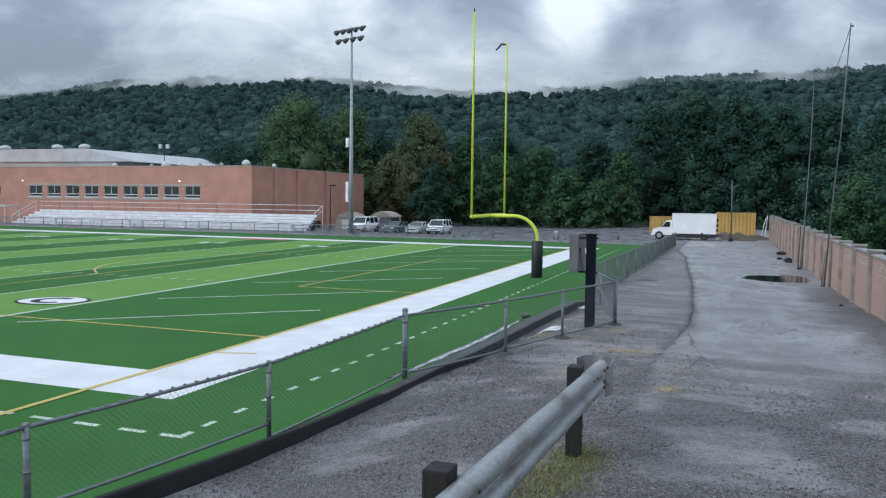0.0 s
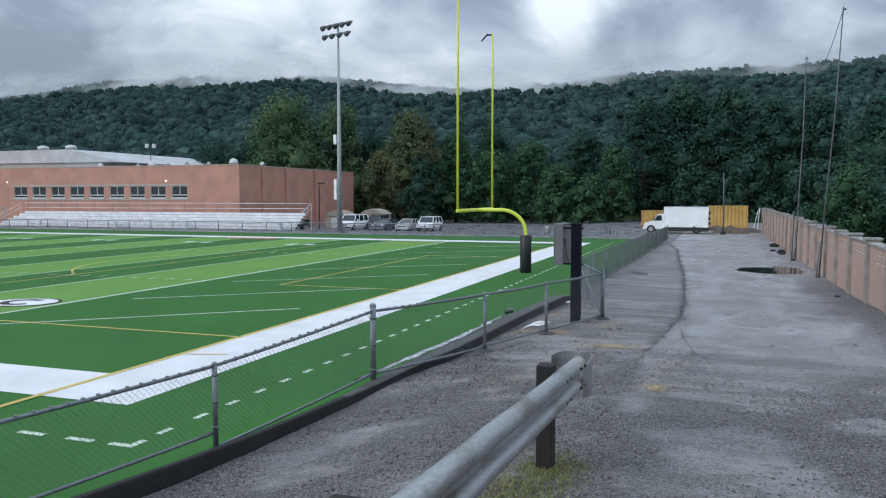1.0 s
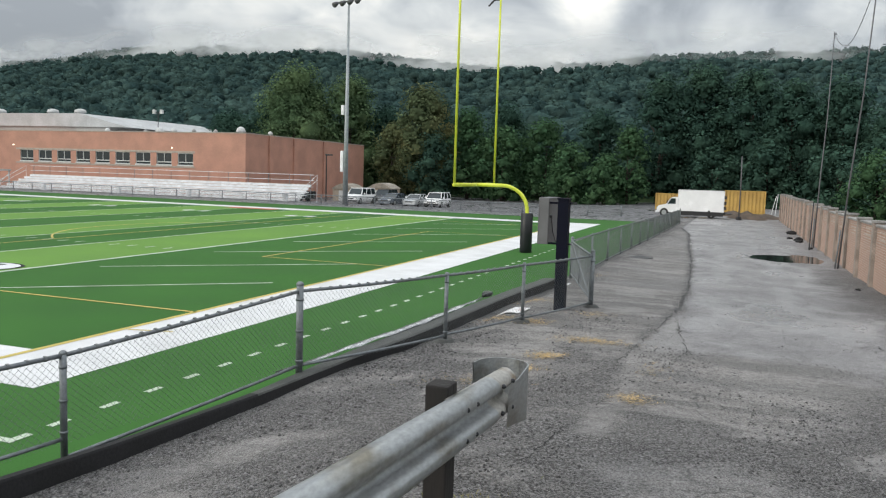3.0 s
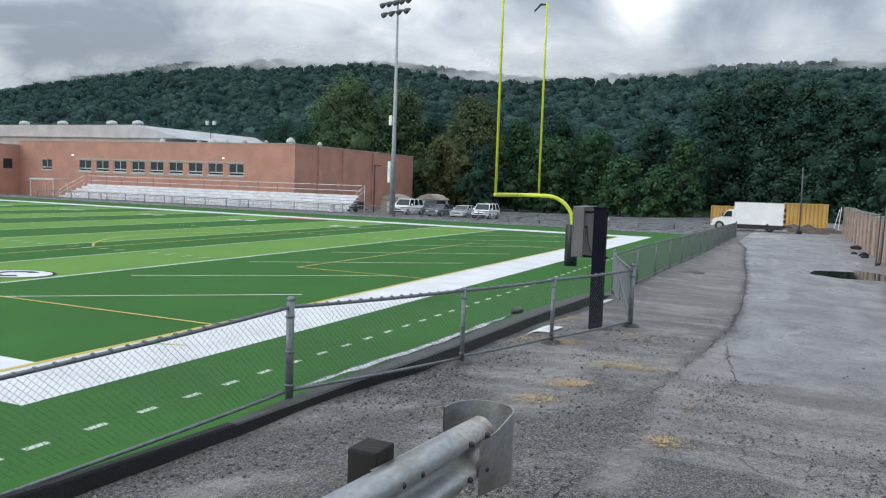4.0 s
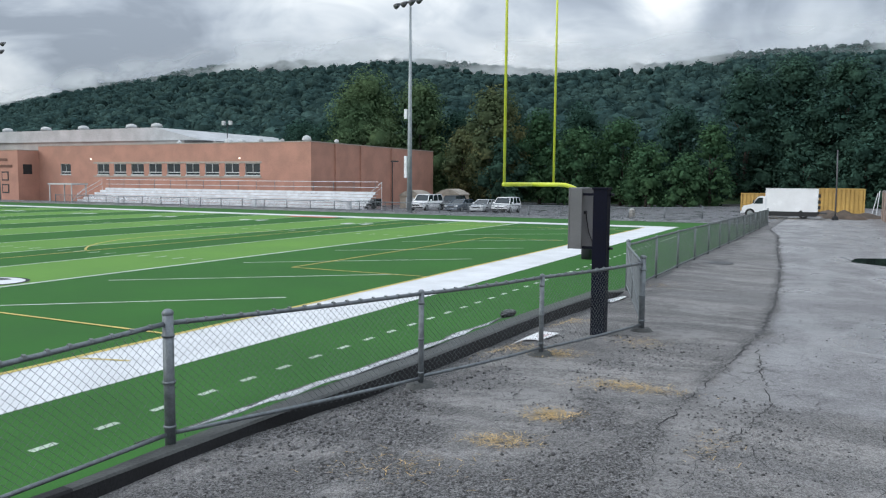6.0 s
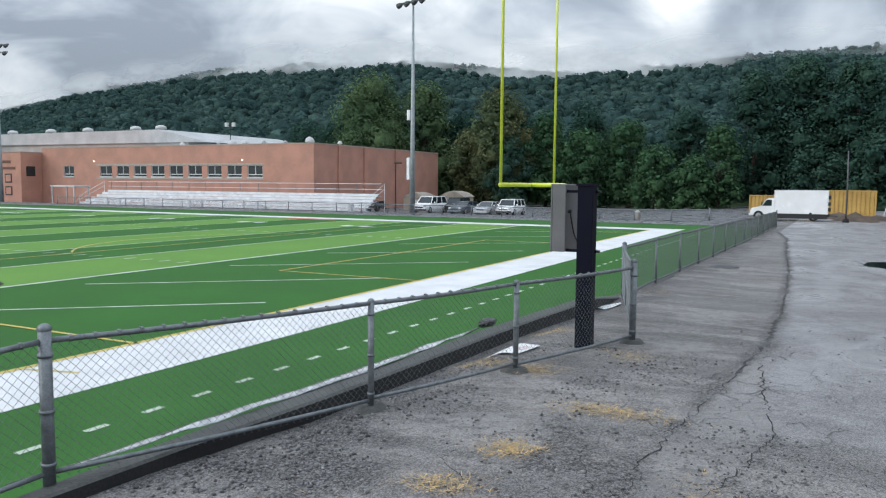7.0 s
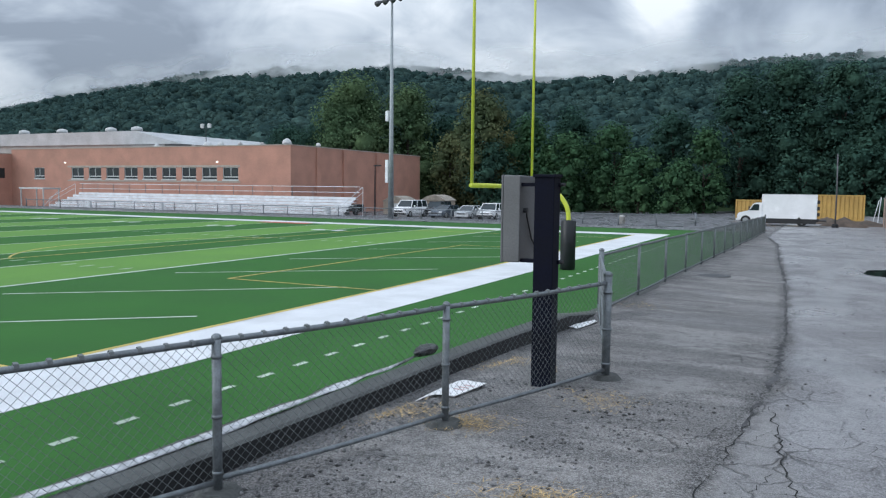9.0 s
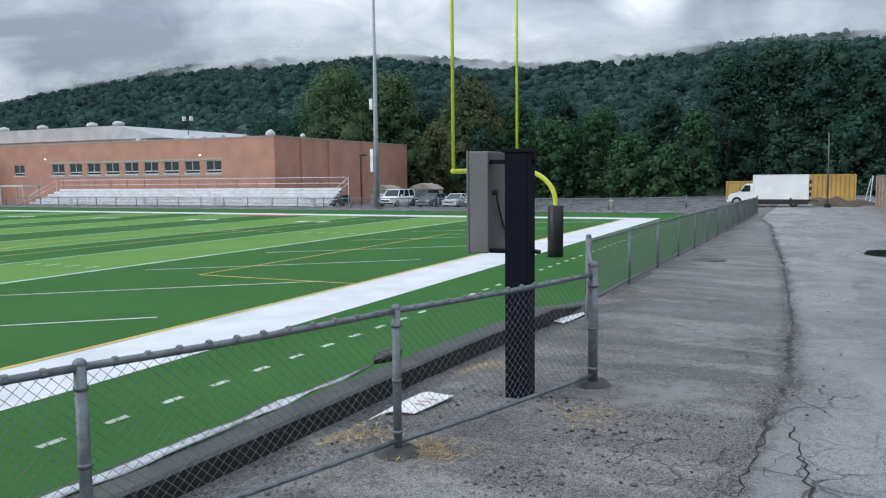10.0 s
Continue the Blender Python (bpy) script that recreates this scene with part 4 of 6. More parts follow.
def gym():
    root = thing("gymnasium", Matrix(), "larger hall behind with a pale low-pitched metal roof", "building")
    part("wall", box(bmesh.new(), (-150, 90.2, -0.3), (-84, 120, 9.6)), M_ROOFDARK, root)
    bm = bmesh.new()
    prism(bm, [(-152, 9.6), (-80, 9.4), (-90, 11.6), (-150, 11.6)], 89.8, 120.5, "y")
    roof = part("roof", bm, M_ROOF, root, "pale metal roof")
    for x in (-131, -120, -110, -98, -92):
        bm = bmesh.new()
        tube(bm, [(x, 92, 11.5), (x, 92, 11.8), (x, 92, 11.85), (x, 92, 12.3), (x, 92, 12.5)], [0.5, 0.5, 0.95, 0.85, 0.3], 12)
        part("roof_vent", bm, M_FRAME, roof, smooth=True)
    return root


gym()


# ---- stands ----
def stands():
    root = thing("bleachers", Matrix(), "long pale aluminium bleachers along the far sideline", "bleachers")
    x0, x1 = -76.0, -32.6
    for k in range(6):
        y, z = 63.2 + 0.62 * k, 0.32 + 0.3 * k
        part("seat_plank", box(bmesh.new(), (x0 + 0.3 * k, y, z), (x1 - 0.1 * k, y + 0.28, z + 0.05)), M_ALU, root)
        part("riser", box(bmesh.new(), (x0 + 0.3 * k, y - 0.03, z - 0.22), (x1 - 0.1 * k, y - 0.002, z + 0.05)), M_ALU, root)
        part("foot_plank", box(bmesh.new(), (x0 + 0.3 * k, y + 0.33, z - 0.24), (x1 - 0.1 * k, y + 0.61, z - 0.19)), M_ALU, root)
    for x in frange(x0 + 1.6, x1 - 0.8, 16):
        bm = bmesh.new()
        tube(bm, [(x, 63.3, -0.1), (x, 63.3, 0.3)], 0.03, 6)
        tube(bm, [(x, 66.8, -0.1), (x, 66.8, 2.95)], 0.03, 6)
        tube(bm, [(x, 63.3, 0.0), (x, 66.8, 1.75)], 0.03, 6)
        part("support_frame", bm, M_GALV, root)
    for z in (2.35, 2.95):
        part("back_rail", tube(bmesh.new(), [(x0 + 1, 66.85, z), (x1 - 0.4, 66.85, z)], 0.03, 6), M_ALU, root)
    for x in (x0 + 0.2, x1):
        bm = bmesh.new()
        tube(bm, [(x, 63.0, 0.0), (x, 63.0, 1.1), (x, 66.85, 2.95), (x, 66.85, -0.1)], 0.03, 6)
        tube(bm, [(x, 63.0, 0.6), (x, 66.85, 2.4)], 0.025, 6)
        part("side_rail", bm, M_ALU, root)
    for x in (-46.5, -56.5, -68):
        bm = bmesh.new()
        box(bm, (x - 0.25, 62.3, -0.1), (x + 0.25, 62.6, 0.9), 0.02)
        part("end_board", bm, M_ALU, root)
    return root


stands()


def frame_shelter():
    root = thing("press_stand", (-79.5, 63.5, 0), "small white steel frame platform beside the bleachers", "platform")
    for x in (-2.2, 2.0):
        for y in (0, 2.2):
            part("leg", box(bmesh.new(), (x - 0.06, y - 0.06, -0.1), (x + 0.06, y + 0.06, 2.2)), M_FRAME, root)
    part("deck", box(bmesh.new(), (-2.4, -0.15, 2.2), (2.2, 2.4, 2.4), 0.02), M_FRAME, root)
    part("brace", tube(bmesh.new(), [(2.0, 0, 0.1), (4.6, 0, 1.9)], 0.04, 6), M_FRAME, root)
    return root


frame_shelter()


# ---- light masts ----
def light_mast(x, y, h, label, turn):
    root = thing("light_mast", pose(x, y, lot_z(x, y) - 0.05, 0, 0, turn), label, "light mast", group="field light masts")
    bm = bmesh.new()
    tube(bm, [(0, 0, 0), (0, 0, h * 0.3), (0, 0, h)], [0.29, 0.22, 0.09], 14)
    part("mast", bm, M_MAST, root, smooth=True)
    for j, (z, half, n) in enumerate(((h - 0.15, 1.95, 5), (h - 1.15, 1.7, 4))):
        bm = bmesh.new()
        tube(bm, [(-half, 0, z), (half, 0, z)], 0.055, 8)
        arm = part("cross_arm", bm, M_GALV, root)
        for i in range(n):
            px = -half + 2 * half * i / (n - 1)
            bm = bmesh.new()
            tube(bm, [(px, 0.15, z + 0.05), (px, -0.05, z - 0.05), (px, -0.3, z - 0.2), (px, -0.52, z - 0.34)], [0.08, 0.16, 0.25, 0.28], 12)
            part("floodlight", bm, M_LAMPBODY, arm, smooth=True)
    for z, s in ((9.3, 0.42), (3.4, 0.5)):
        bm = bmesh.new()
        box(bm, (-0.62, -0.25, z), (-0.2, 0.2, z + (1.0 if z > 5 else 2.2)), 0.03)
        part("control_box", bm, M_ALU, root)
    return root


light_mast(-27.15, 63.2, 22.0, "tall grey steel mast with two rows of floodlights", -20)
light_mast(-91.8, 63.2, 21.4, "tall grey steel mast with two rows of floodlights ", 12)

# ---- guard rail ----
M_RAIL = mat("weathered_guard_rail", (0.36, 0.375, 0.385), 0.38, 0.8, var=0.16, scale=5, fine=50, bump=0.1, color2=(0.21, 0.195, 0.16), stretch=(1, 0.4, 1), threshold=(0.3, 0.5))
M_RUST = mat("rust_stained_end", (0.40, 0.385, 0.36), 0.42, 0.55, var=0.2, scale=5, fine=50, bump=0.15, color2=(0.26, 0.20, 0.14), threshold=(0.3, 0.45))
M_TIMBER = mat("dark_weathered_timber", (0.018, 0.015, 0.014), 0.85, var=0.3, scale=5, fine=40, bump=0.5, stretch=(1, 1, 0.15))


def beam_profile():
    pts = [(0.0, 0.145), (0.035, 0.142), (0.08, 0.105), (0.08, 0.06), (0.012, 0.018), (0.012, -0.018), (0.08, -0.06), (0.08, -0.105), (0.035, -0.15), (0.0, -0.155)]
    return pts + [(x - 0.006, z) for x, z in reversed(pts)]


def rail_z(y):
    return 2.068 + (-5.9 - y) * 0.062


def guard_rail():
    root = thing("guard_rail", Matrix(), "dented galvanised guard rail on dark timber posts", "guard rail")
    rough_prof = beam_profile()
    half = rough_prof[:10]
    fine_half = []
    for k in range(9):
        p0, p1, p2, p3 = (Vector(half[max(0, min(9, k + o))]) for o in (-1, 0, 1, 2))
        for u in (0.0, 0.25, 0.5, 0.75):
            q = 0.5 * ((2 * p1) + (p2 - p0) * u + (2 * p0 - 5 * p1 + 4 * p2 - p3) * u * u + (3 * p1 - p0 - 3 * p2 + p3) * u ** 3)
            fine_half.append((q.x, q.y))
    fine_half.append(half[9])
    prof = fine_half + [(x - 0.006, z) for x, z in reversed(fine_half)]

    def beam(name, y0, y1, x, grow, material, steps):
        bm = bmesh.new()
        rings = []
        for y in frange(y0, y1, steps):
            dent = 0.012 * noise.noise(Vector((0, y * 1.3, 1)))
            rings.append([bm.verts.new((x + dx + grow + dent, y, rail_z(y) + dz * (1 + grow * 3))) for dx, dz in prof])
        for a, b in zip(rings, rings[1:]):
            for k in range(len(prof)):
                bm.faces.new((a[k], a[(k + 1) % len(prof)], b[(k + 1) % len(prof)], b[k]))
        bmesh.ops.recalc_face_normals(bm, faces=bm.faces)
        return part(name, bm, material, root, smooth=True)
    b1 = beam("beam", -14.6, -5.60, 9.935, 0.0, M_RAIL, 19)
    b2 = beam("end_splice", -6.28, -5.22, 9.926, -0.003, M_RUST, 8)
    bm = bmesh.new()
    # rounded end wing curling away from the drive
    cx, cy, r = 9.855, -5.01, 0.178
    arc = [(10.018, -5.42), (10.026, -5.22)] + [(cx + r * math.cos(a), cy + r * math.sin(a)) for a in frange(radians(5), radians(165), 12)] + [(9.672, -5.07)]
    inner, outer = [], []
    for x, y in arc:
        zc = 1.955
        lip = (-0.11 if y < -5.3 else -0.14 if y < -5.2 and x > cx else -0.18, 0.185 if y > -5.2 else 0.15)
        outer.append([bm.verts.new((x, y, zc + h)) for h in lip])
        c = Vector((cx - x, cy - y - 0.05, 0)).normalized() * 0.007
        inner.append([bm.verts.new((x + c.x, y + c.y, zc + h)) for h in lip])
    for k in range(len(arc) - 1):
        bm.faces.new((outer[k][0], outer[k + 1][0], outer[k + 1][1], outer[k][1]))
        bm.faces.new((inner[k][1], inner[k + 1][1], inner[k + 1][0], inner[k][0]))
        bm.faces.new((outer[k][1], outer[k + 1][1], inner[k + 1][1], inner[k][1]))
        bm.faces.new((inner[k][0], inner[k + 1][0], outer[k + 1][0], outer[k][0]))
    bmesh.ops.recalc_face_normals(bm, faces=bm.faces)
    part("end_wing", bm, M_RAIL, root, "rounded galvanised end wing", smooth=False)
    for y in (-6.15, -9.65, -13.1):
        gz = road_z(9.85, y)
        bm = bmesh.new()
        box(bm, (9.785, y - 0.075, gz - 0.3), (9.913, y + 0.075, rail_z(y) + 0.20), 0.012)
        part("timber_post", bm, M_TIMBER, root, "dark weathered timber post")
        bm = bmesh.new()
        box(bm, (9.915, y - 0.06, rail_z(y) - 0.15), (9.934, y + 0.06, rail_z(y) + 0.13), 0.006)
        part("block", bm, M_TIMBER, root)
    for y in (-6.2, -6.04, -5.52, -5.32, -9.58, -9.72):
        for dz in (0.083, -0.083):
            bm = bmesh.new()
            dome(bm, (10.016, y, rail_z(y) + dz), 0.016, 0.9, 8)
            part("bolt", bm, M_DARKMETAL, b2 if y > -7 else b1)
    return root


guard_rail()

# ---- loose things on the asphalt ----
def scatter_mesh(name, V, F, material, label, category):
    return tagged(new(name, mesh_from(name, V, F, material)), label, category, kind="stuff")


def stones(n, place, lo, hi, seed):
    r = np.random.default_rng(seed)
    base = np.array([(1, 0, 0), (-0.9, 0.1, 0), (0, 1, 0), (0.1, -1, 0), (0.1, 0, 0.7), (0, 0, -0.6)])
    tri = np.array([(0, 2, 4), (2, 1, 4), (1, 3, 4), (3, 0, 4), (2, 0, 5), (1, 2, 5), (3, 1, 5), (0, 3, 5)])
    V, F = [], []
    for i in range(n):
        x, y = place(r)
        s = lo + (hi - lo) * r.random() ** 2.2
        a = r.random() * 6.28
        v = base * (s * (0.7 + 0.6 * r.random((6, 1))))
        v = np.stack([v[:, 0] * math.cos(a) - v[:, 1] * math.sin(a), v[:, 0] * math.sin(a) + v[:, 1] * math.cos(a), v[:, 2]], axis=1)
        V.append(v + np.array((x, y, road_z(x, y) + s * 0.3)))
        F.append(tri + 6 * i)
    return np.concatenate(V), np.concatenate(F)


M_STONE = mat("grey_gravel", (0.17, 0.165, 0.168), 0.75, var=0.2, scale=9, fine=60, bump=0.2, per_island=0.75)


def near_drive(r):
    while True:
        x, y = r.uniform(8.2, 14.5), r.uniform(-10.5, 1.5)
        w = noise.noise(Vector((x * 0.7, y * 0.5, 9))) + 0.35 - max(0, y + 3) * 0.09
        if r.random() < w:
            return x, y


def kerb_strip(r):
    while True:
        y = r.uniform(-9, 4.5)
        x = curb_x(y) + 0.25 + abs(r.normal()) * 1.6
        if x < 10 and noise.noise(Vector((x * 0.9, y * 0.6, 4))) + 0.25 > r.random():
            return x, y


V, F = stones(24000, near_drive, 0.004, 0.017, 1)
scatter_mesh("gravel", V, F, M_STONE, "loose grey gravel over the worn asphalt", "gravel")
V, F = stones(8000, kerb_strip, 0.004, 0.024, 2)
scatter_mesh("gravel", V, F, M_STONE, "loose dark gravel along the kerb", "gravel")
V, F = stones(900, lambda r: (r.uniform(10, 14.6), r.uniform(2, 30)), 0.005, 0.02, 4)
scatter_mesh("gravel", V, F, M_STONE, "scattered pebbles on the drive", "gravel")


def strands(n, centre, spread, length, lift, seed, width=0.0035):
    """Thin flat straws or blades."""
    r = np.random.default_rng(seed)
    V, F = [], []
    for i in range(n):
        x = centre[0] + r.normal() * spread[0]
        y = centre[1] + r.normal() * spread[1]
        a = r.random() * 6.28
        l = length * (0.5 + r.random())
        z = road_z(x, y) + 0.006 + 0.02 * r.random() * (lift < 0.5)
        d = np.array((math.cos(a), math.sin(a), 0.0))
        s = np.array((-d[1], d[0], 0)) * width * (0.6 + 0.8 * r.random())
        up = np.array((0, 0, 1.0)) * l * lift * (0.5 + r.random())
        p0 = np.array((x, y, z))
        p1 = p0 + d * l * 0.5 * (1 - lift * 0.6) + up * 0.7
        p2 = p0 + d * l * (1 - lift * 0.5) + up
        V.append(np.array([p0 - s, p0 + s, p1 + s * 0.8, p1 - s * 0.8, p2 + s * 0.2, p2 - s * 0.2]))
        F += [(6 * i, 6 * i + 1, 6 * i + 2, 6 * i + 3), (6 * i + 3, 6 * i + 2, 6 * i + 4, 6 * i + 5)]
    return np.concatenate(V), np.array(F)


M_STRAW = mat("pale_straw", (0.60, 0.42, 0.19), 0.8, var=0.25, scale=6, fine=40, bump=0, per_island=0.35)
M_BLADE = mat("verge_grass", (0.13, 0.16, 0.045), 0.8, var=0.3, scale=3, fine=20, bump=0, color2=(0.17, 0.15, 0.05), per_island=0.4)
for k, (x, y, sx, sy, n) in enumerate(((9.0, 0.1, 0.13, 0.11, 420), (9.38, 1.47, 0.26, 0.13, 560), (8.88, -0.78, 0.16, 0.10, 300), (8.12, 2.85, 0.2, 0.13, 420), (7.5, 3.0, 0.2, 0.15, 360),
                                       (7.6, 5.3, 0.24, 0.16, 340), (8.97, 4.05, 0.18, 0.2, 240), (10.38, -1.93, 0.12, 0.10, 200), (8.4, -1.6, 0.3, 0.2, 120), (7.75, 11.5, 0.2, 0.3, 140), (10.4, -0.3, 0.1, 0.25, 60))):
    V, F = strands(n, (x, y), (sx, sy), 0.07, 0.15, 20 + k, 0.0025)
    scatter_mesh("straw", V, F, M_STRAW, "tuft of dry yellow straw on the asphalt", "straw")
for k, (x, y, sx, sy, n) in enumerate(((9.8, -7.0, 0.2, 0.55, 3500), (9.65, -8.6, 0.25, 0.5, 3000), (9.9, -6.1, 0.14, 0.25, 1200), (10.1, -9.5, 0.25, 0.6, 2500), (9.6, -11, 0.3, 0.8, 2000))):
    V, F = strands(n, (x, y), (sx, sy), 0.032, 0.7, 50 + k, 0.003)
    scatter_mesh("verge_grass", V, F, M_BLADE, "short thin grass under the guard rail", "grass")


def cracks(paths, width, seed):
    """Ragged ribbons laid on the asphalt along open seams and cracks."""
    r = random.Random(seed)
    V, F = [], []
    for path in paths:
        pts = []
        for (x0, y0), (x1, y1) in zip(path, path[1:]):
            n = max(2, int(math.hypot(x1 - x0, y1 - y0) / 0.09))
            for i in range(n):
                t = i / n
                pts.append((x0 + (x1 - x0) * t + r.uniform(-0.035, 0.035), y0 + (y1 - y0) * t + r.uniform(-0.02, 0.02)))
        b = len(V)
        for i, (x, y) in enumerate(pts):
            q = pts[min(i + 1, len(pts) - 1)]
            p = pts[max(i - 1, 0)]
            d = Vector((q[0] - p[0], q[1] - p[1])).normalized()
            w = width * r.uniform(0.25, 1.2) * max(0.02, min(1.0, 0.55 + 1.6 * noise.noise(Vector((x * 0.9, y * 0.9, seed)))))
            for s in (-1, 1):
                X, Y = x - d.y * w * s, y + d.x * w * s
                V.append((X, Y, road_z(X, Y) + 0.005))
        F += [(b + 2 * i, b + 2 * i + 1, b + 2 * i + 3, b + 2 * i + 2) for i in range(len(pts) - 1)]
    return np.array(V), np.array(F)


# flat near-black colour stands in for the shade down in the open cracks
M_CRACK_SHADE = mat("crack_shade", (0.018, 0.018, 0.018), 0.9, var=0.4, scale=8, fine=60, bump=0.4)
M_SEAM_DIRT = mat("damp_seam_dirt", (0.095, 0.092, 0.095), 0.8, var=0.45, scale=3, fine=40, bump=0.5)
V, F = cracks([SEAM[:8]], 0.06, 8)
V[:, 2] -= 0.002
scatter_mesh("seam_dirt", V, F, M_SEAM_DIRT, "ragged band of damp dark dirt along the asphalt seam", "dirt")
V, F = cracks([SEAM, TONGUE], 0.008, 3)
scatter_mesh("road_seam", V, F, M_CRACK_SHADE, "long ragged seam between two asphalt layers", "crack")
rc = random.Random(21)
web = []
knots = {(i, j): (10.35 + 0.42 * i + rc.uniform(-0.17, 0.17), -0.6 + 0.5 * j + rc.uniform(-0.2, 0.2)) for i in range(6) for j in range(13)}
for (i, j), p in knots.items():
    for step in ((1, 0), (0, 1)):
        q = knots.get((i + step[0], j + step[1]))
        if q and rc.random() < (0.62 if i < 4 else 0.35):
            m = ((p[0] + q[0]) / 2 + rc.uniform(-0.06, 0.06), (p[1] + q[1]) / 2 + rc.uniform(-0.06, 0.06))
            web.append([p, m, q])
for k in range(14):
    x, y = rc.uniform(8.2, 12.6), rc.uniform(-4.5, 1.5)
    path = [(x, y)]
    a = rc.choice((0.3, 1.3, 1.7, 2.8)) + rc.uniform(-0.3, 0.3)
    for j in range(rc.randint(3, 8)):
        a += rc.uniform(-0.7, 0.7)
        x, y = x + 0.25 * math.cos(a), y + 0.25 * math.sin(a)
        path.append((x, y))
    web.append(path)
for y in (6.4, 8.0, 10.8, 13.5):
    web.append([(8.0, y), (8.6, y + 0.15), (9.2, y - 0.1), (9.75, y + 0.05)])
V, F = cracks(web, 0.0036, 5)
scatter_mesh("road_crack", V, F, M_CRACK_SHADE, "web of fine cracks in the asphalt", "crack")

# puddle by the wall
M_WATER = mat("puddle_water", (0.02, 0.022, 0.022), 0.04, var=0.1, scale=2, fine=10, bump=0.02, rvar=0.02)
bm = bmesh.new()
bm.faces.new([bm.verts.new((13.2 + 1.9 * math.cos(a) * (1 + 0.15 * math.sin(3 * a)), 23.5 + 2.4 * math.sin(a) * (1 + 0.12 * math.cos(5 * a)), PUDDLE_Z)) for a in frange(0, 2 * math.pi, 41)[:-1]])
tagged(link_mesh("puddle", bm, M_WATER), "shallow dark puddle on the asphalt", "puddle", kind="structure")

# iron cover
bm = bmesh.new()
tube(bm, [(0, 0, -0.02), (0, 0, 0.006), (0, 0, 0.010)], [0.42, 0.42, 0.40], 28)
cover = thing("manhole_cover", (8.14, 19.0, road_z(8.14, 19.0) + 0.008), "round dark iron manhole cover set in the asphalt", "manhole cover")
part("lid", bm, M_DARKMETAL, cover)
bm = bmesh.new()
for r0 in (0.30, 0.18):
    for a, b in zip(frange(0, 2 * math.pi, 25), frange(0, 2 * math.pi, 25)[1:]):
        q = [(r0 * math.cos(a), r0 * math.sin(a)), (r0 * math.cos(b), r0 * math.sin(b)), ((r0 + 0.02) * math.cos(b), (r0 + 0.02) * math.sin(b)), ((r0 + 0.02) * math.cos(a), (r0 + 0.02) * math.sin(a))]
        bm.faces.new([bm.verts.new((x, y, 0.014)) for x, y in q])
part("ring", bm, M_GALV, cover)


# white boards lying between kerb and fence
M_BOARD = mat("white_board", (0.78, 0.78, 0.79), 0.5, var=0.08, scale=5, fine=30, bump=0.05)
M_PRINT = mat("faded_red_print", (0.66, 0.46, 0.45), 0.6, var=0.2)


def board(corners, label, bars=True):
    root = thing("white_board", Matrix(), label, "board")
    bm = bmesh.new()
    n = 8
    c = [Vector((x, y, 0)) for x, y in corners]
    grid = []
    for j in range(n + 1):
        row = []
        for i in range(n + 1):
            u, v = i / n, j / n
            p = (c[0] * (1 - u) + c[1] * u) * (1 - v) + (c[3] * (1 - u) + c[2] * u) * v
            row.append((p.x, p.y, road_z(p.x, p.y) + 0.02 + 0.035 * u * v + 0.012 * math.sin(3 * u + 2 * v)))
        grid.append(row)
    top = [[bm.verts.new(q) for q in row] for row in grid]
    bot = [[bm.verts.new((q[0], q[1], q[2] - 0.008)) for q in row] for row in grid]
    for j in range(n):
        for i in range(n):
            bm.faces.new((top[j][i], top[j][i + 1], top[j + 1][i + 1], top[j + 1][i]))
            bm.faces.new((bot[j][i], bot[j + 1][i], bot[j + 1][i + 1], bot[j][i + 1]))
    rim = [(0, i) for i in range(n)] + [(j, n) for j in range(n)] + [(n, n - i) for i in range(n)] + [(n - j, 0) for j in range(n)]
    for (a, b), (p, q) in zip(rim, rim[1:] + rim[:1]):
        bm.faces.new((top[a][b], bot[a][b], bot[p][q], top[p][q]))
    bmesh.ops.recalc_face_normals(bm, faces=bm.faces)
    part("panel", bm, M_BOARD, root)
    if bars:
        for k, v in enumerate((0.35, 0.5, 0.65)):
            bm = bmesh.new()
            p = [(c[0] * (1 - u) + c[1] * u) * (1 - w) + (c[3] * (1 - u) + c[2] * u) * w for u, w in ((0.62, v), (0.92, v), (0.92, v + 0.06), (0.62, v + 0.06))]
            bm.faces.new([bm.verts.new((q.x, q.y, road_z(q.x, q.y) + 0.024 + 0.035 * u * w + 0.012 * math.sin(3 * u + 2 * w))) for q, (u, w) in zip(p, ((0.62, v), (0.92, v), (0.92, v + 0.06), (0.62, v + 0.06)))])
            part("printed_bar", bm, M_PRINT, root)
    return root


board(((7.29, 3.53), (7.68, 3.58), (7.80, 4.07), (7.43, 4.17)), "white printed board lying on the asphalt")
board(((7.12, 8.8), (7.36, 8.72), (7.53, 9.3), (7.42, 9.6)), "white board lying against the kerb", False)

# torn liner along the turf edge
M_LINER = mat("black_plastic_liner", (0.012, 0.012, 0.013), 0.36, var=0.2, scale=3, fine=20, bump=0.4, spec=0.5)
M_LINERW = mat("white_liner_underside", (0.50, 0.51, 0.53), 0.25, var=0.2, scale=4, fine=20, bump=0.3)


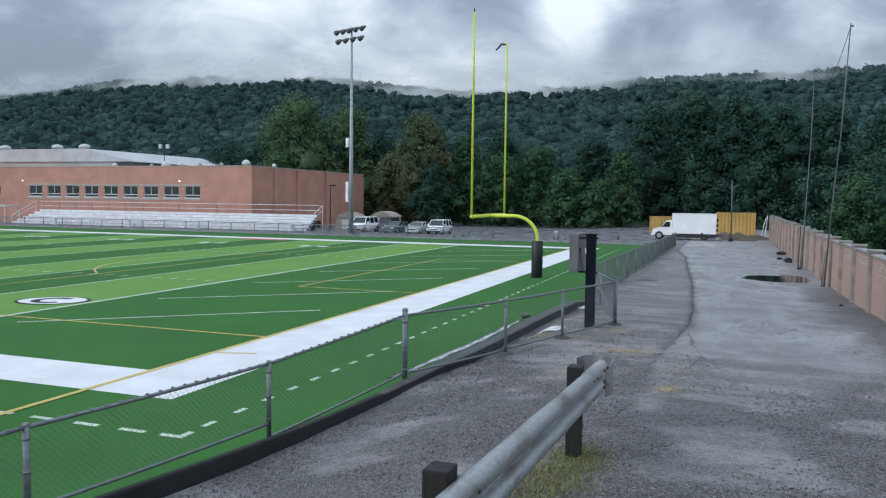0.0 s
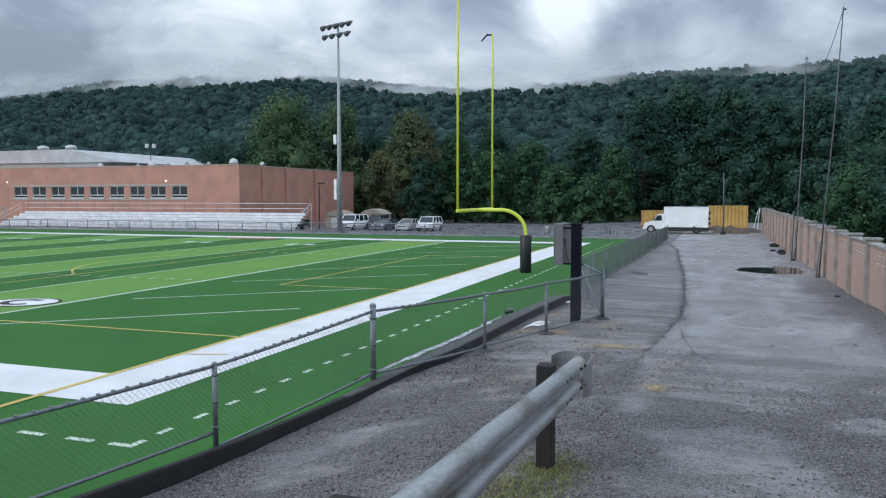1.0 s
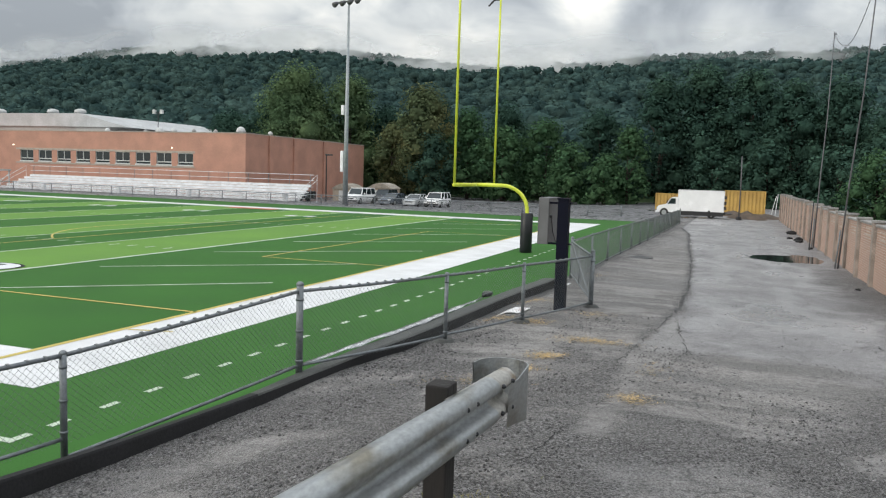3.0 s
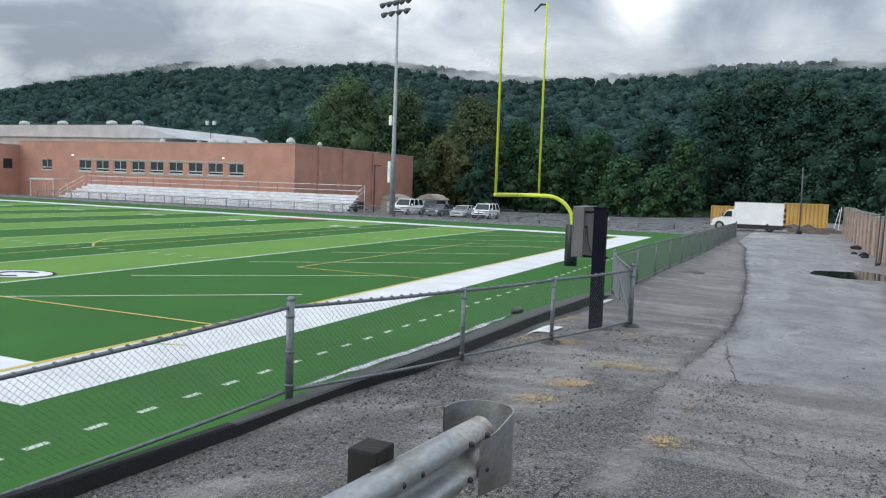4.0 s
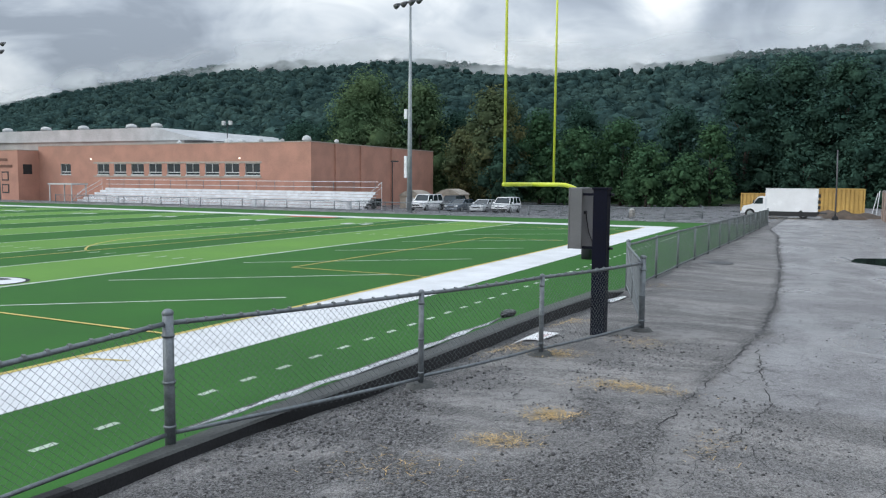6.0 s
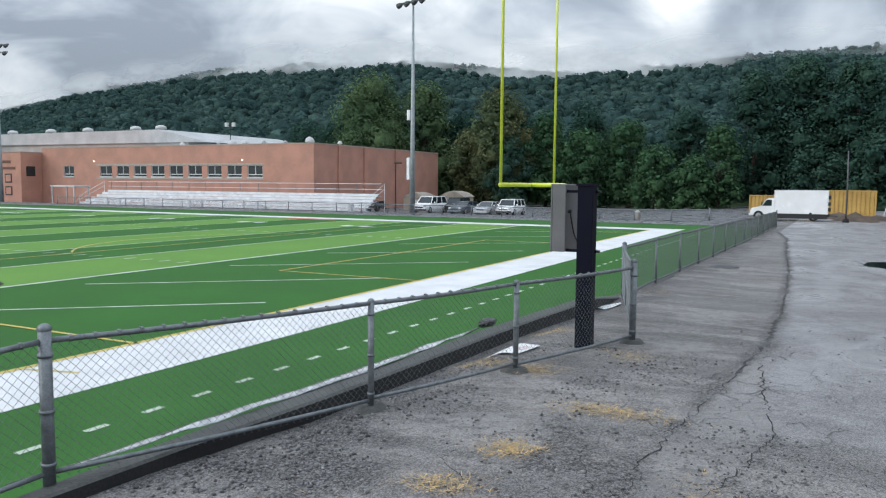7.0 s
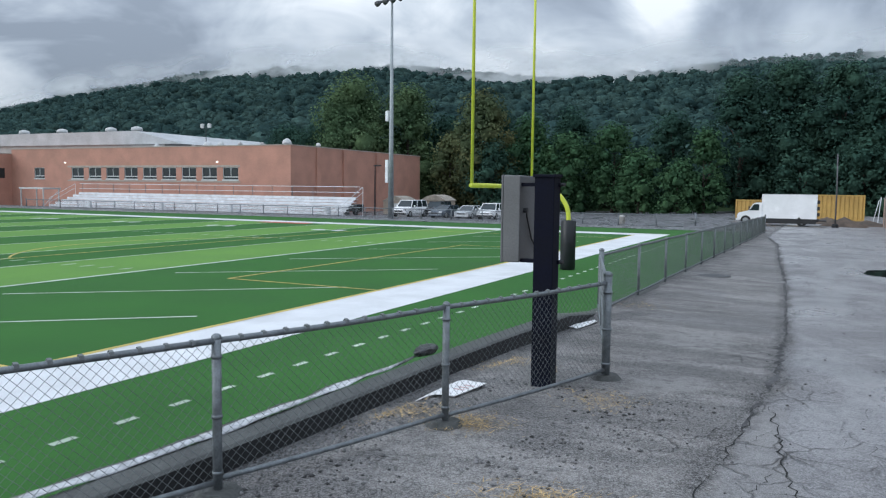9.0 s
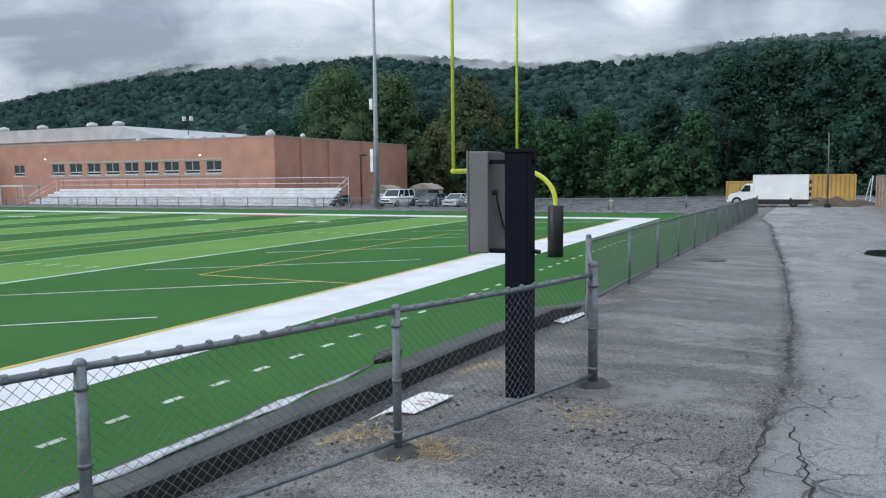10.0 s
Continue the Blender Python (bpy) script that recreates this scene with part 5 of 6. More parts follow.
def liner():
    root = thing("torn_liner", Matrix(), "torn black and white plastic liner over the kerb edge", "plastic liner")
    for name, w0, w1, dz, material, ya, yb in (("black_fold", -0.40, -0.27, 0.026, M_LINER, -2.0, 4.9), ("white_fold", -0.36, -0.24, 0.034, M_LINERW, -1.9, 4.4)):
        bm = bmesh.new()
        rows = []
        for i, y in enumerate(frange(ya, yb, 40)):
            t = (y - ya) / (yb - ya)
            env = math.sin(math.pi * min(1, t * 0.95 + 0.04)) ** 0.6
            row = []
            for u in frange(0, 1, 6):
                x = curb_x(y) + 0.2 + w0 + (w1 - w0) * u * env + 0.03 * noise.noise(Vector((y * 2, u, 1)))
                z = lerp_table(((-7, 0.86), (-1.8, 0.93), (5, 0.98)), y) + dz + 0.012 * env * math.sin(u * math.pi) + 0.022 * noise.noise(Vector((y * 2.6, u * 1.5, w0 * 9)))
                row.append(bm.verts.new((x, y, z)))
            rows.append(row)
        for a, b in zip(rows, rows[1:]):
            for k in range(5):
                bm.faces.new((a[k], a[k + 1], b[k + 1], b[k]))
        ob = part(name, bm, material, root, smooth=True)
        md = ob.modifiers.new("thickness", "SOLIDIFY")
        md.thickness = 0.006
    bm = bmesh.new()
    bmesh.ops.create_icosphere(bm, subdivisions=2, radius=0.12, matrix=Matrix.Translation((curb_x(4.9) - 0.18, 4.95, 1.03)) @ Matrix.Diagonal((0.9, 2.0, 0.5, 1)))
    for v in bm.verts:
        v.co += 0.04 * noise.noise_vector(v.co * 9)
    part("crumpled_end", bm, M_LINER, root)
    return root


liner()

# concrete footings at the fence posts
for x, y in ((7.31, 0.82), (7.98, 2.76), (8.75, 4.97)):
    bm = bmesh.new()
    bmesh.ops.create_cone(bm, segments=14, radius1=0.17, radius2=0.12, depth=0.05, cap_ends=True, matrix=Matrix.Translation((x, y, road_z(x, y) + 0.02)))
    for v in bm.verts:
        v.co += Vector((0.03 * noise.noise(v.co * 5), 0.03 * noise.noise(v.co * 5 + Vector((9, 0, 0))), 0))
    tagged(link_mesh("post_footing", bm, M_CURBTOP), "rough concrete footing round a fence post", "footing", group="fence footings")

# ---- vehicles ----
def paint(name, c, rough=0.25, metal=0.0):
    return mat(name, c, rough, metal, var=0.04, scale=1.5, fine=40, bump=0.01, rvar=0.04)


M_CWHITE = paint("white_car_paint", (0.84, 0.84, 0.85))
M_CSILVER = paint("silver_car_paint", (0.48, 0.50, 0.52), 0.3, 0.4)
M_CGREY = paint("grey_blue_car_paint", (0.10, 0.12, 0.15), 0.25, 0.3)
M_CBLACK = paint("dark_car_paint", (0.025, 0.027, 0.03))
M_TYRE = mat("tyre_rubber", (0.018, 0.018, 0.018), 0.85, var=0.15, fine=60)
M_RIM = mat("alloy_rim", (0.45, 0.46, 0.47), 0.35, 0.8, var=0.1)
M_HEADL = mat("headlamp_glass", (0.62, 0.64, 0.66), 0.12, 0.2, var=0.1)
M_TAIL = mat("tail_lamp_red", (0.35, 0.02, 0.02), 0.2, var=0.1)
M_PLAST = mat("black_plastic_trim", (0.02, 0.02, 0.022), 0.6, var=0.15)


def wheel(parent, x, y, r, w):
    """Axle along x."""
    bm = bmesh.new()
    tube(bm, [(x - w / 2, y, r), (x - w / 2 + 0.02, y, r), (x + w / 2 - 0.02, y, r), (x + w / 2, y, r)], [r * 0.93, r, r, r * 0.93], 20)
    ty = part("tyre", bm, M_TYRE, parent, smooth=False)
    bm = bmesh.new()
    s = 1 if x > 0 else -1
    tube(bm, [(x + s * w / 2, y, r), (x + s * (w / 2 + 0.012), y, r)], [r * 0.64, r * 0.58], 16)
    part("rim", bm, M_RIM, ty)
    return ty


def car(x, y, turn, length, width, height, hood, roof0, roof1, style, paint_mat, label, z=None):
    """Front towards -y before the turn. hood: hood height; roof0, roof1: where the cabin starts and ends, as shares of the length."""
    root = thing("car", pose(x, y, lot_z(x, y) + 0.0 if z is None else z, 0, 0, turn), label, "car", group="cars parked beyond the field")
    L2, W2 = length / 2, width / 2
    r = 0.34 if style == "sedan" else 0.38
    zb = 0.24 if style == "sedan" else 0.32
    belt = hood + 0.06
    tail = hood + (0.05 if style == "sedan" else 0.06)
    # lower body, lofted from front to back
    secs = [(-L2, 0.86, zb + 0.12, hood * 0.72), (-L2 + 0.12, 0.95, zb, hood * 0.86), (-L2 + 0.55, 1.0, zb - 0.03, hood * 0.95), (-L2 + length * roof0, 1.0, zb - 0.05, hood + 0.04),
            (0, 1.0, zb - 0.05, belt), (L2 - 0.7, 1.0, zb - 0.03, tail + 0.02), (L2 - 0.12, 0.95, zb, tail), (L2, 0.88, zb + 0.14, tail * 0.86)]
    bm = bmesh.new()
    rings = []
    for yy, k, z0, z1 in secs:
        w = W2 * k
        h = z1 - z0
        prof = [(-w * 0.86, z0), (-w, z0 + h * 0.25), (-w, z0 + h * 0.62), (-w * 0.95, z0 + h * 0.9), (-w * 0.82, z1), (w * 0.82, z1), (w * 0.95, z0 + h * 0.9), (w, z0 + h * 0.62), (w, z0 + h * 0.25), (w * 0.86, z0)]
        rings.append([bm.verts.new((a, yy, b)) for a, b in prof])
    for a, b in zip(rings, rings[1:]):
        for k in range(10):
            bm.faces.new((a[k], a[(k + 1) % 10], b[(k + 1) % 10], b[k]))
    bm.faces.new(rings[0][::-1])
    bm.faces.new(rings[-1])
    bmesh.ops.recalc_face_normals(bm, faces=bm.faces)
    body = part("body", bm, paint_mat, root, smooth=False)
    # cabin: glass volume with a painted roof and pillars
    y0, y1 = -L2 + length * roof0, -L2 + length * roof1
    slope0, slope1 = (0.75, 0.65) if style == "sedan" else (0.6, 0.18)
    bw, tw = W2 * 0.9, W2 * 0.74
    zt = height
    bm = bmesh.new()
    lo = [(-bw, y0), (bw, y0), (bw, y1), (-bw, y1)]
    hi = [(-tw, y0 + slope0), (tw, y0 + slope0), (tw, y1 - slope1), (-tw, y1 - slope1)]
    a = [bm.verts.new((p, q, belt - 0.05)) for p, q in lo]
    b = [bm.verts.new((p, q, zt - 0.05)) for p, q in hi]
    for k in range(4):
        bm.faces.new((a[k], a[(k + 1) % 4], b[(k + 1) % 4], b[k]))
    bm.faces.new(b)
    bmesh.ops.recalc_face_normals(bm, faces=bm.faces)
    part("glass", bm, M_GLASS, root)
    bm = bmesh.new()
    box(bm, (-tw - 0.02, y0 + slope0 - 0.06, zt - 0.07), (tw + 0.02, y1 - slope1 + 0.05, zt), 0.03)
    part("roof", bm, paint_mat, root)
    n_p = 2 if style == "sedan" else 3
    for s in (-1, 1):
        for t in frange(0, 1, n_p + 1):
            p = Vector((s * bw * 1.005, y0 + (y1 - y0) * t, belt - 0.05))
            q = Vector((s * tw * 1.01, y0 + slope0 + (y1 - slope1 - y0 - slope0) * t, zt - 0.04))
            bm = bmesh.new()
            tube(bm, [p, q], 0.045, 6)
            part("pillar", bm, paint_mat, root)
        for nm, yy, mt in (("headlight", -L2 + 0.04, M_HEADL), ("tail_light", L2 - 0.05, M_TAIL)):
            bm = bmesh.new()
            box(bm, (s * W2 * 0.72 - 0.17, yy - 0.08, hood * 0.66), (s * W2 * 0.72 + 0.17, yy + 0.1, hood * 0.66 + 0.17), 0.03)
            part(nm, bm, mt, body)
        bm = bmesh.new()
        box(bm, (s * (W2 + 0.1) - 0.09, y0 + 0.35, belt - 0.02), (s * (W2 + 0.1) + 0.09, y0 + 0.45, belt + 0.15), 0.03)
        part("wing_mirror", bm, paint_mat, body)
        for yy in (-L2 + 0.88, L2 - 0.95):
            wheel(root, s * (W2 - 0.11), yy, r, 0.24)
    bm = bmesh.new()
    box(bm, (-W2 * 0.5, -L2 - 0.012, zb + 0.28), (W2 * 0.5, -L2 + 0.1, hood * 0.7), 0.02)
    part("grille", bm, M_PLAST, body)
    bm = bmesh.new()
    box(bm, (-W2 * 0.88, -L2 - 0.03, zb + 0.02), (W2 * 0.88, -L2 + 0.12, zb + 0.2), 0.03)
    part("bumper", bm, M_PLAST if style != "sedan" else paint_mat, body)
    return root


car(-30.7, 73.7, 0, 5.3, 2.0, 1.88, 1.12, 0.24, 0.98, "suv", M_CWHITE, "white full-size pickup-style utility vehicle parked facing the field")
car(-29.3, 77.8, 2, 4.7, 1.85, 1.72, 1.05, 0.24, 0.97, "suv", M_CBLACK, "dark utility vehicle parked behind others")
car(-26.1, 73.5, -6, 4.7, 1.8, 1.42, 0.92, 0.24, 0.86, "sedan", M_CGREY, "dark grey-blue sedan parked facing the field")
car(-23.3, 73.5, 0, 4.6, 1.8, 1.42, 0.92, 0.24, 0.86, "sedan", M_CSILVER, "silver sedan parked facing the field")
car(-20.7, 73.5, 3, 4.8, 1.95, 1.72, 1.02, 0.18, 0.98, "suv", M_CWHITE, "white minivan parked facing the field")


def box_truck():
    z0 = road_z(8, 63)
    root = thing("box_truck", (0, 64.2, z0), "white box truck with a plain cargo body", "truck")
    bm = bmesh.new()
    box(bm, (6.3, -1.05, 0.57), (10.2, 1.05, 2.46), 0.03)
    cargo = part("cargo_box", bm, M_CWHITE, root)
    for x in (6.36, 10.19):
        for y in (-1.052, 1.052):
            part("corner_post", box(bmesh.new(), (x - 0.04, y - 0.012, 0.57), (x + 0.04, y + 0.012, 2.46)), M_ALU, cargo)
    part("roof_rail", box(bmesh.new(), (6.4, -1.062, 2.39), (10.15, -1.052, 2.46)), M_ALU, cargo)
    bm = bmesh.new()
    box(bm, (5.2, -0.7, 0.36), (10.35, 0.7, 0.565), 0.01)
    part("chassis", bm, M_PLAST, root)
    part("side_skirt", box(bmesh.new(), (6.4, -1.03, 0.2), (10.2, -0.96, 0.565)), M_PLAST, root)
    bm = bmesh.new()
    prism(bm, [(4.55, 0.42), (4.5, 0.7), (4.62, 0.98), (5.28, 1.14), (5.72, 1.72), (5.85, 1.78), (6.3, 1.78), (6.3, 0.42)], -0.95, 0.95, "y")
    cab = part("cab", bm, M_CWHITE, root)
    bm = bmesh.new()
    prism(bm, [(5.42, 1.17), (5.74, 1.66), (6.12, 1.66), (6.12, 1.17)], -0.965, 0.965, "y")
    part("side_window", bm, M_GLASS, cab)
    bm = bmesh.new()
    prism(bm, [(5.27, 1.17), (5.30, 1.15), (5.72, 1.70), (5.69, 1.72)], -0.82, 0.82, "y")
    part("windscreen", bm, M_GLASS, cab)
    part("grille", box(bmesh.new(), (4.47, -0.55, 0.55), (4.54, 0.55, 0.85)), M_PLAST, cab)
    part("bumper", box(bmesh.new(), (4.4, -0.95, 0.36), (4.6, 0.95, 0.52), 0.02), M_ALU, cab)
    for s in (-1, 1):
        part("headlight", box(bmesh.new(), (4.48, s * 0.75 - 0.13, 0.66), (4.62, s * 0.75 + 0.13, 0.86), 0.02), M_HEADL, cab)
        part("door_mirror", box(bmesh.new(), (5.35, s * 1.12 - 0.08, 1.2), (5.43, s * 1.12 + 0.08, 1.5), 0.02), M_PLAST, cab)
    for x in (5.15, 9.2):
        for s in (-1, 1):
            bm = bmesh.new()
            tube(bm, [(x, s * 0.72, 0.38), (x, s * 0.98, 0.38)], 0.38, 20)
            ty = part("tyre", bm, M_TYRE, root)
            bm = bmesh.new()
            tube(bm, [(x, s * 0.98, 0.38), (x, s * 0.995, 0.38)], 0.22, 16)
            part("rim", bm, M_RIM, ty)
    bm = bmesh.new()
    tube(bm, [(9.0, -0.96, 0.6), (9.0, -1.09, 0.6)], 0.1, 12)
    part("fuel_cap", bm, M_PLAST, root)
    for z in (0.8, 1.25, 1.75):
        part("lift_gate_arm", box(bmesh.new(), (10.22, -1.0, z), (10.42, -0.7, z + 0.28), 0.02), M_PLAST, root)
    part("tail_step", box(bmesh.new(), (10.2, -0.95, 0.42), (10.9, 0.95, 0.5), 0.01), M_PLAST, root)
    return root


box_truck()
M_CONT = mat("yellow_container_paint", (0.50, 0.32, 0.09), 0.55, 0.1, var=0.15, scale=0.8, fine=12, bump=0.1, color2=(0.40, 0.25, 0.07))


def container(x0, x1, y, h, label, w=2.4):
    z = road_z(9, y)
    root = thing("shipping_container", (x0, y, z), label, "container")
    L = x1 - x0
    # corrugated long side
    pts = []
    u = 0.0
    while u < L:
        pts += [(u, 0.0), (u + 0.12, 0.0), (u + 0.19, 0.06), (u + 0.31, 0.06)]
        u += 0.38
    pts = [p for p in pts if p[0] < L] + [(L, 0.0)]
    outline = pts + [(L, w), (0.0, w)]
    bm = bmesh.new()
    prism(bm, outline, 0.12, h, "z")
    body = part("body", bm, M_CONT, root)
    for zz in (0.0, h - 0.04):
        part("rail", box(bmesh.new(), (-0.02, -0.04, zz), (L + 0.02, 0.02, zz + 0.14)), M_CONT, body)
    for xx in (-0.03, L - 0.09):
        part("corner_post", box(bmesh.new(), (xx, -0.05, 0.0), (xx + 0.12, 0.1, h + 0.1)), M_CONT, body)
    return root


container(10.0, 14.1, 80, 2.35, "yellow corrugated shipping container behind the truck")
container(2.6, 8.8, 82, 1.75, "lower yellow corrugated container behind the truck cab")

# timber pole by the truck
pole = thing("utility_pole", (11.5, 62.6, road_z(11.5, 62.6)), "slim grey timber pole at the end of the drive", "pole")
part("shaft", tube(bmesh.new(), [(0, 0, -0.1), (0, 0, 3), (-0.05, 0, 5.5)], [0.06, 0.055, 0.045], 10), M_LAMPBODY, pole, smooth=True)
part("foot_collar", tube(bmesh.new(), [(0, 0, -0.05), (0, 0, 0.25), (0, 0, 0.3)], [0.26, 0.22, 0.1], 12), M_CURB, pole, smooth=True)

# heaps of soil and mulch
M_SOIL = mat("brown_soil", (0.13, 0.095, 0.07), 0.95, var=0.3, scale=1.5, fine=12, bump=0.8, bump_dist=0.05)


def heap(x, y, rx, ry, h, seed, label):
    bm = bmesh.new()
    n, rings = 22, []
    for j in range(7):
        t = j / 6
        ring = []
        for i in range(n):
            a = 2 * math.pi * i / n
            k = (1 - t) * (1 + 0.25 * noise.noise(Vector((math.cos(a) * 1.5, math.sin(a) * 1.5, seed))))
            px, py = x + rx * k * math.cos(a), y + ry * k * math.sin(a)
            ring.append(bm.verts.new((px, py, road_z(px, py) - 0.03 + h * (t ** 0.8) * (1 + 0.2 * noise.noise(Vector((px * 2, py * 2, seed)))))))
        rings.append(ring)
    for a, b in zip(rings, rings[1:]):
        for k in range(n):
            bm.faces.new((a[k], a[(k + 1) % n], b[(k + 1) % n], b[k]))
    bm.faces.new(rings[-1])
    return tagged(link_mesh("soil_mound", bm, M_SOIL, smooth=True), label, "soil heap", group="soil heaps")


heap(12.2, 66.5, 1.9, 1.5, 0.75, 3, "low heap of brown soil near the truck")
heap(13.9, 70.0, 1.8, 2.0, 0.5, 8, "spread heap of dark mulch near the wall")
heap(11.0, 71, 1.6, 1.4, 0.6, 12, "heap of dark soil behind the pole")
# rubble at the wall's foot
for k, (x, y, s) in enumerate(((14.55, 37.0, 0.22), (14.5, 35.6, 0.16), (14.2, 38.4, 0.14), (14.62, 30.2, 0.1), (14.5, 13.8, 0.06), (14.6, 44, 0.25))):
    bm = bmesh.new()
    bmesh.ops.create_icosphere(bm, subdivisions=2, radius=s, matrix=Matrix.Translation((x, y, road_z(x, y) + s * 0.3)) @ Matrix.Diagonal((1.2, 1.0, 0.6, 1)))
    for v in bm.verts:
        v.co += 0.35 * s * noise.noise_vector(v.co * (1.2 / s) + Vector((k, 0, 0)))
    tagged(link_mesh("rubble", bm, M_CURB), "dark lump of rubble at the foot of the wall", "rubble", group="rubble by the wall")

# tall fence pole leaning on the wall
bm = bmesh.new()
tube(bm, [(14.5, 29.5, 0.4), (14.7, 31.3, 2.6)], 0.03, 6)
tagged(link_mesh("leaning_pipe", bm, M_DARKMETAL), "thin dark pipe leaning against the wall", "pipe")
bm = bmesh.new()
tube(bm, [(14.7, 70.5, 0.3), (14.9, 70.8, 2.6)], 0.04, 6)
tube(bm, [(14.3, 70.2, 0.3), (14.75, 70.5, 2.4)], 0.03, 6)
tagged(link_mesh("leaning_pipe", bm, M_ALU), "pale poles leaning at the wall's end", "pipe")

# ---- beyond the field ----
lamp = thing("street_lamp", (-35.6, 74.3, lot_z(-35, 74)), "dark lamp post with a flat head beside the building", "street lamp")
part("post", tube(bmesh.new(), [(0, 0, 0), (0, 0, 5.7)], [0.09, 0.06], 8), M_DARKMETAL, lamp)
part("head", box(bmesh.new(), (-0.1, -0.2, 5.62), (0.75, 0.2, 5.78), 0.04), M_DARKMETAL, lamp)
M_SHED = mat("tan_shed_cladding", (0.40, 0.33, 0.26), 0.7, var=0.12, scale=2, fine=15)
M_SHINGLE = mat("tan_shingles", (0.34, 0.30, 0.25), 0.85, var=0.2, scale=2, fine=15, bump=0.3)


def shed(x, y, w, d, h, label):
    h = h * 0.9
    root = thing("shed", (x, y, lot_z(x, y)), label, "shed")
    part("wall", box(bmesh.new(), (-w / 2, 0, -0.05), (w / 2, d, h)), M_SHED, root)
    bm = bmesh.new()
    prism(bm, [(-w / 2 - 0.15, h), (w / 2 + 0.15, h), (w / 2 * 0.55, h + 0.5), (0, h + 0.72), (-w / 2 * 0.55, h + 0.5)], -0.15, d + 0.15, "y")
    part("roof", bm, M_SHINGLE, root)
    part("door", box(bmesh.new(), (-0.6, -0.04, 0.0), (0.6, -0.002, h * 0.86)), M_FRAME, root)
    return root


shed(-36.3, 80, 3.0, 3.0, 1.7, "small tan garden shed by the building")
shed(-33.0, 84, 3.2, 3.0, 1.9, "small grey-roofed shed behind the cars")
bin_ = thing("litter_bin", (-33.8, 62.2, lot_z(-33.8, 62.2)), "round pale litter bin by the bleachers", "litter bin")
part("drum", tube(bmesh.new(), [(0, 0, 0), (0, 0, 0.78), (0, 0, 0.8)], [0.3, 0.32, 0.34], 14), M_ALU, bin_)
part("liner", tube(bmesh.new(), [(0, 0, 0.78), (0, 0, 0.84)], [0.335, 0.3], 14), M_FRAME, bin_)
barrel = thing("barrel", (-4.7, 63.4, lot_z(-4.7, 63.4)), "small rusty barrel by the far fence", "barrel")
part("drum", tube(bmesh.new(), [(0, 0, 0), (0, 0, 0.2), (0, 0, 0.62), (0, 0, 0.7)], [0.26, 0.3, 0.3, 0.24], 12), M_RUST, barrel)
part("lid", dome(bmesh.new(), (0, 0, 0.7), 0.2, 0.5), M_RUST, barrel)
# equipment trailer
tr = thing("field_trailer", (-37.2, 71.5, lot_z(-37, 71)), "dark covered trailer beside the stands", "trailer")
part("bed", box(bmesh.new(), (-1.4, -0.8, 0.45), (1.4, 0.8, 1.3), 0.1), M_CBLACK, tr)
for s in (-1, 1):
    part("tyre", tube(bmesh.new(), [(0.2, s * 0.82, 0.32), (0.2, s * 1.0, 0.32)], 0.32, 14), M_TYRE, tr)
part("drawbar", tube(bmesh.new(), [(1.4, 0, 0.45), (2.4, 0, 0.4)], 0.05, 6), M_DARKMETAL, tr)
# rooftop mast
ant = thing("roof_antenna", (-62.3, 76, 7.2), "thin rooftop mast with small speakers", "antenna")
part("mast", tube(bmesh.new(), [(0, 0, 0), (0, 0, 3.4)], 0.05, 6), M_DARKMETAL, ant)
for s in (-1, 1):
    part("speaker", box(bmesh.new(), (s * 0.6 - 0.2, -0.2, 3.2), (s * 0.6 + 0.2, 0.15, 3.75), 0.04), M_FRAME, ant)
part("cross_arm", tube(bmesh.new(), [(-0.7, 0, 3.35), (0.7, 0, 3.35)], 0.04, 6), M_DARKMETAL, ant)

# ---- trees ----
def leaf_mat(name, c, c2, var=0.25):
    m = mat(name, c, 1.0, var=var, scale=0.10, fine=1.1, bump=0, color2=c2, spec=0.0, per_island=0.3, threshold=(0.4, 0.6))
    N, L = m.node_tree.nodes, m.node_tree.links
    b = N["Principled BSDF"]
    thin = N.new("ShaderNodeBsdfTranslucent")
    L.new(b.inputs["Base Color"].links[0].from_socket, thin.inputs[0])
    mix = N.new("ShaderNodeMixShader")
    mix.inputs[0].default_value = 0.28
    L.new(b.outputs[0], mix.inputs[1])
    L.new(thin.outputs[0], mix.inputs[2])
    L.new(mix.outputs[0], N["Material Output"].inputs[0])
    return m


M_LEAF_A = leaf_mat("leaves_dark", (0.062, 0.115, 0.080), (0.042, 0.085, 0.066))
M_LEAF_B = leaf_mat("leaves_mid", (0.082, 0.152, 0.074), (0.054, 0.112, 0.060))
M_LEAF_C = leaf_mat("leaves_yellowing", (0.165, 0.162, 0.075), (0.092, 0.122, 0.066))
M_LEAF_D = leaf_mat("leaves_light", (0.125, 0.180, 0.088), (0.080, 0.132, 0.070))
# bluer hillside leaves: the haze of distance is put into their colour
M_LEAF_HAZY = leaf_mat("leaves_hillside_hazy", (0.060, 0.102, 0.092), (0.033, 0.063, 0.062))
M_BARK = mat("bark", (0.07, 0.055, 0.045), 0.9, var=0.3, scale=3, fine=20, bump=0.6)


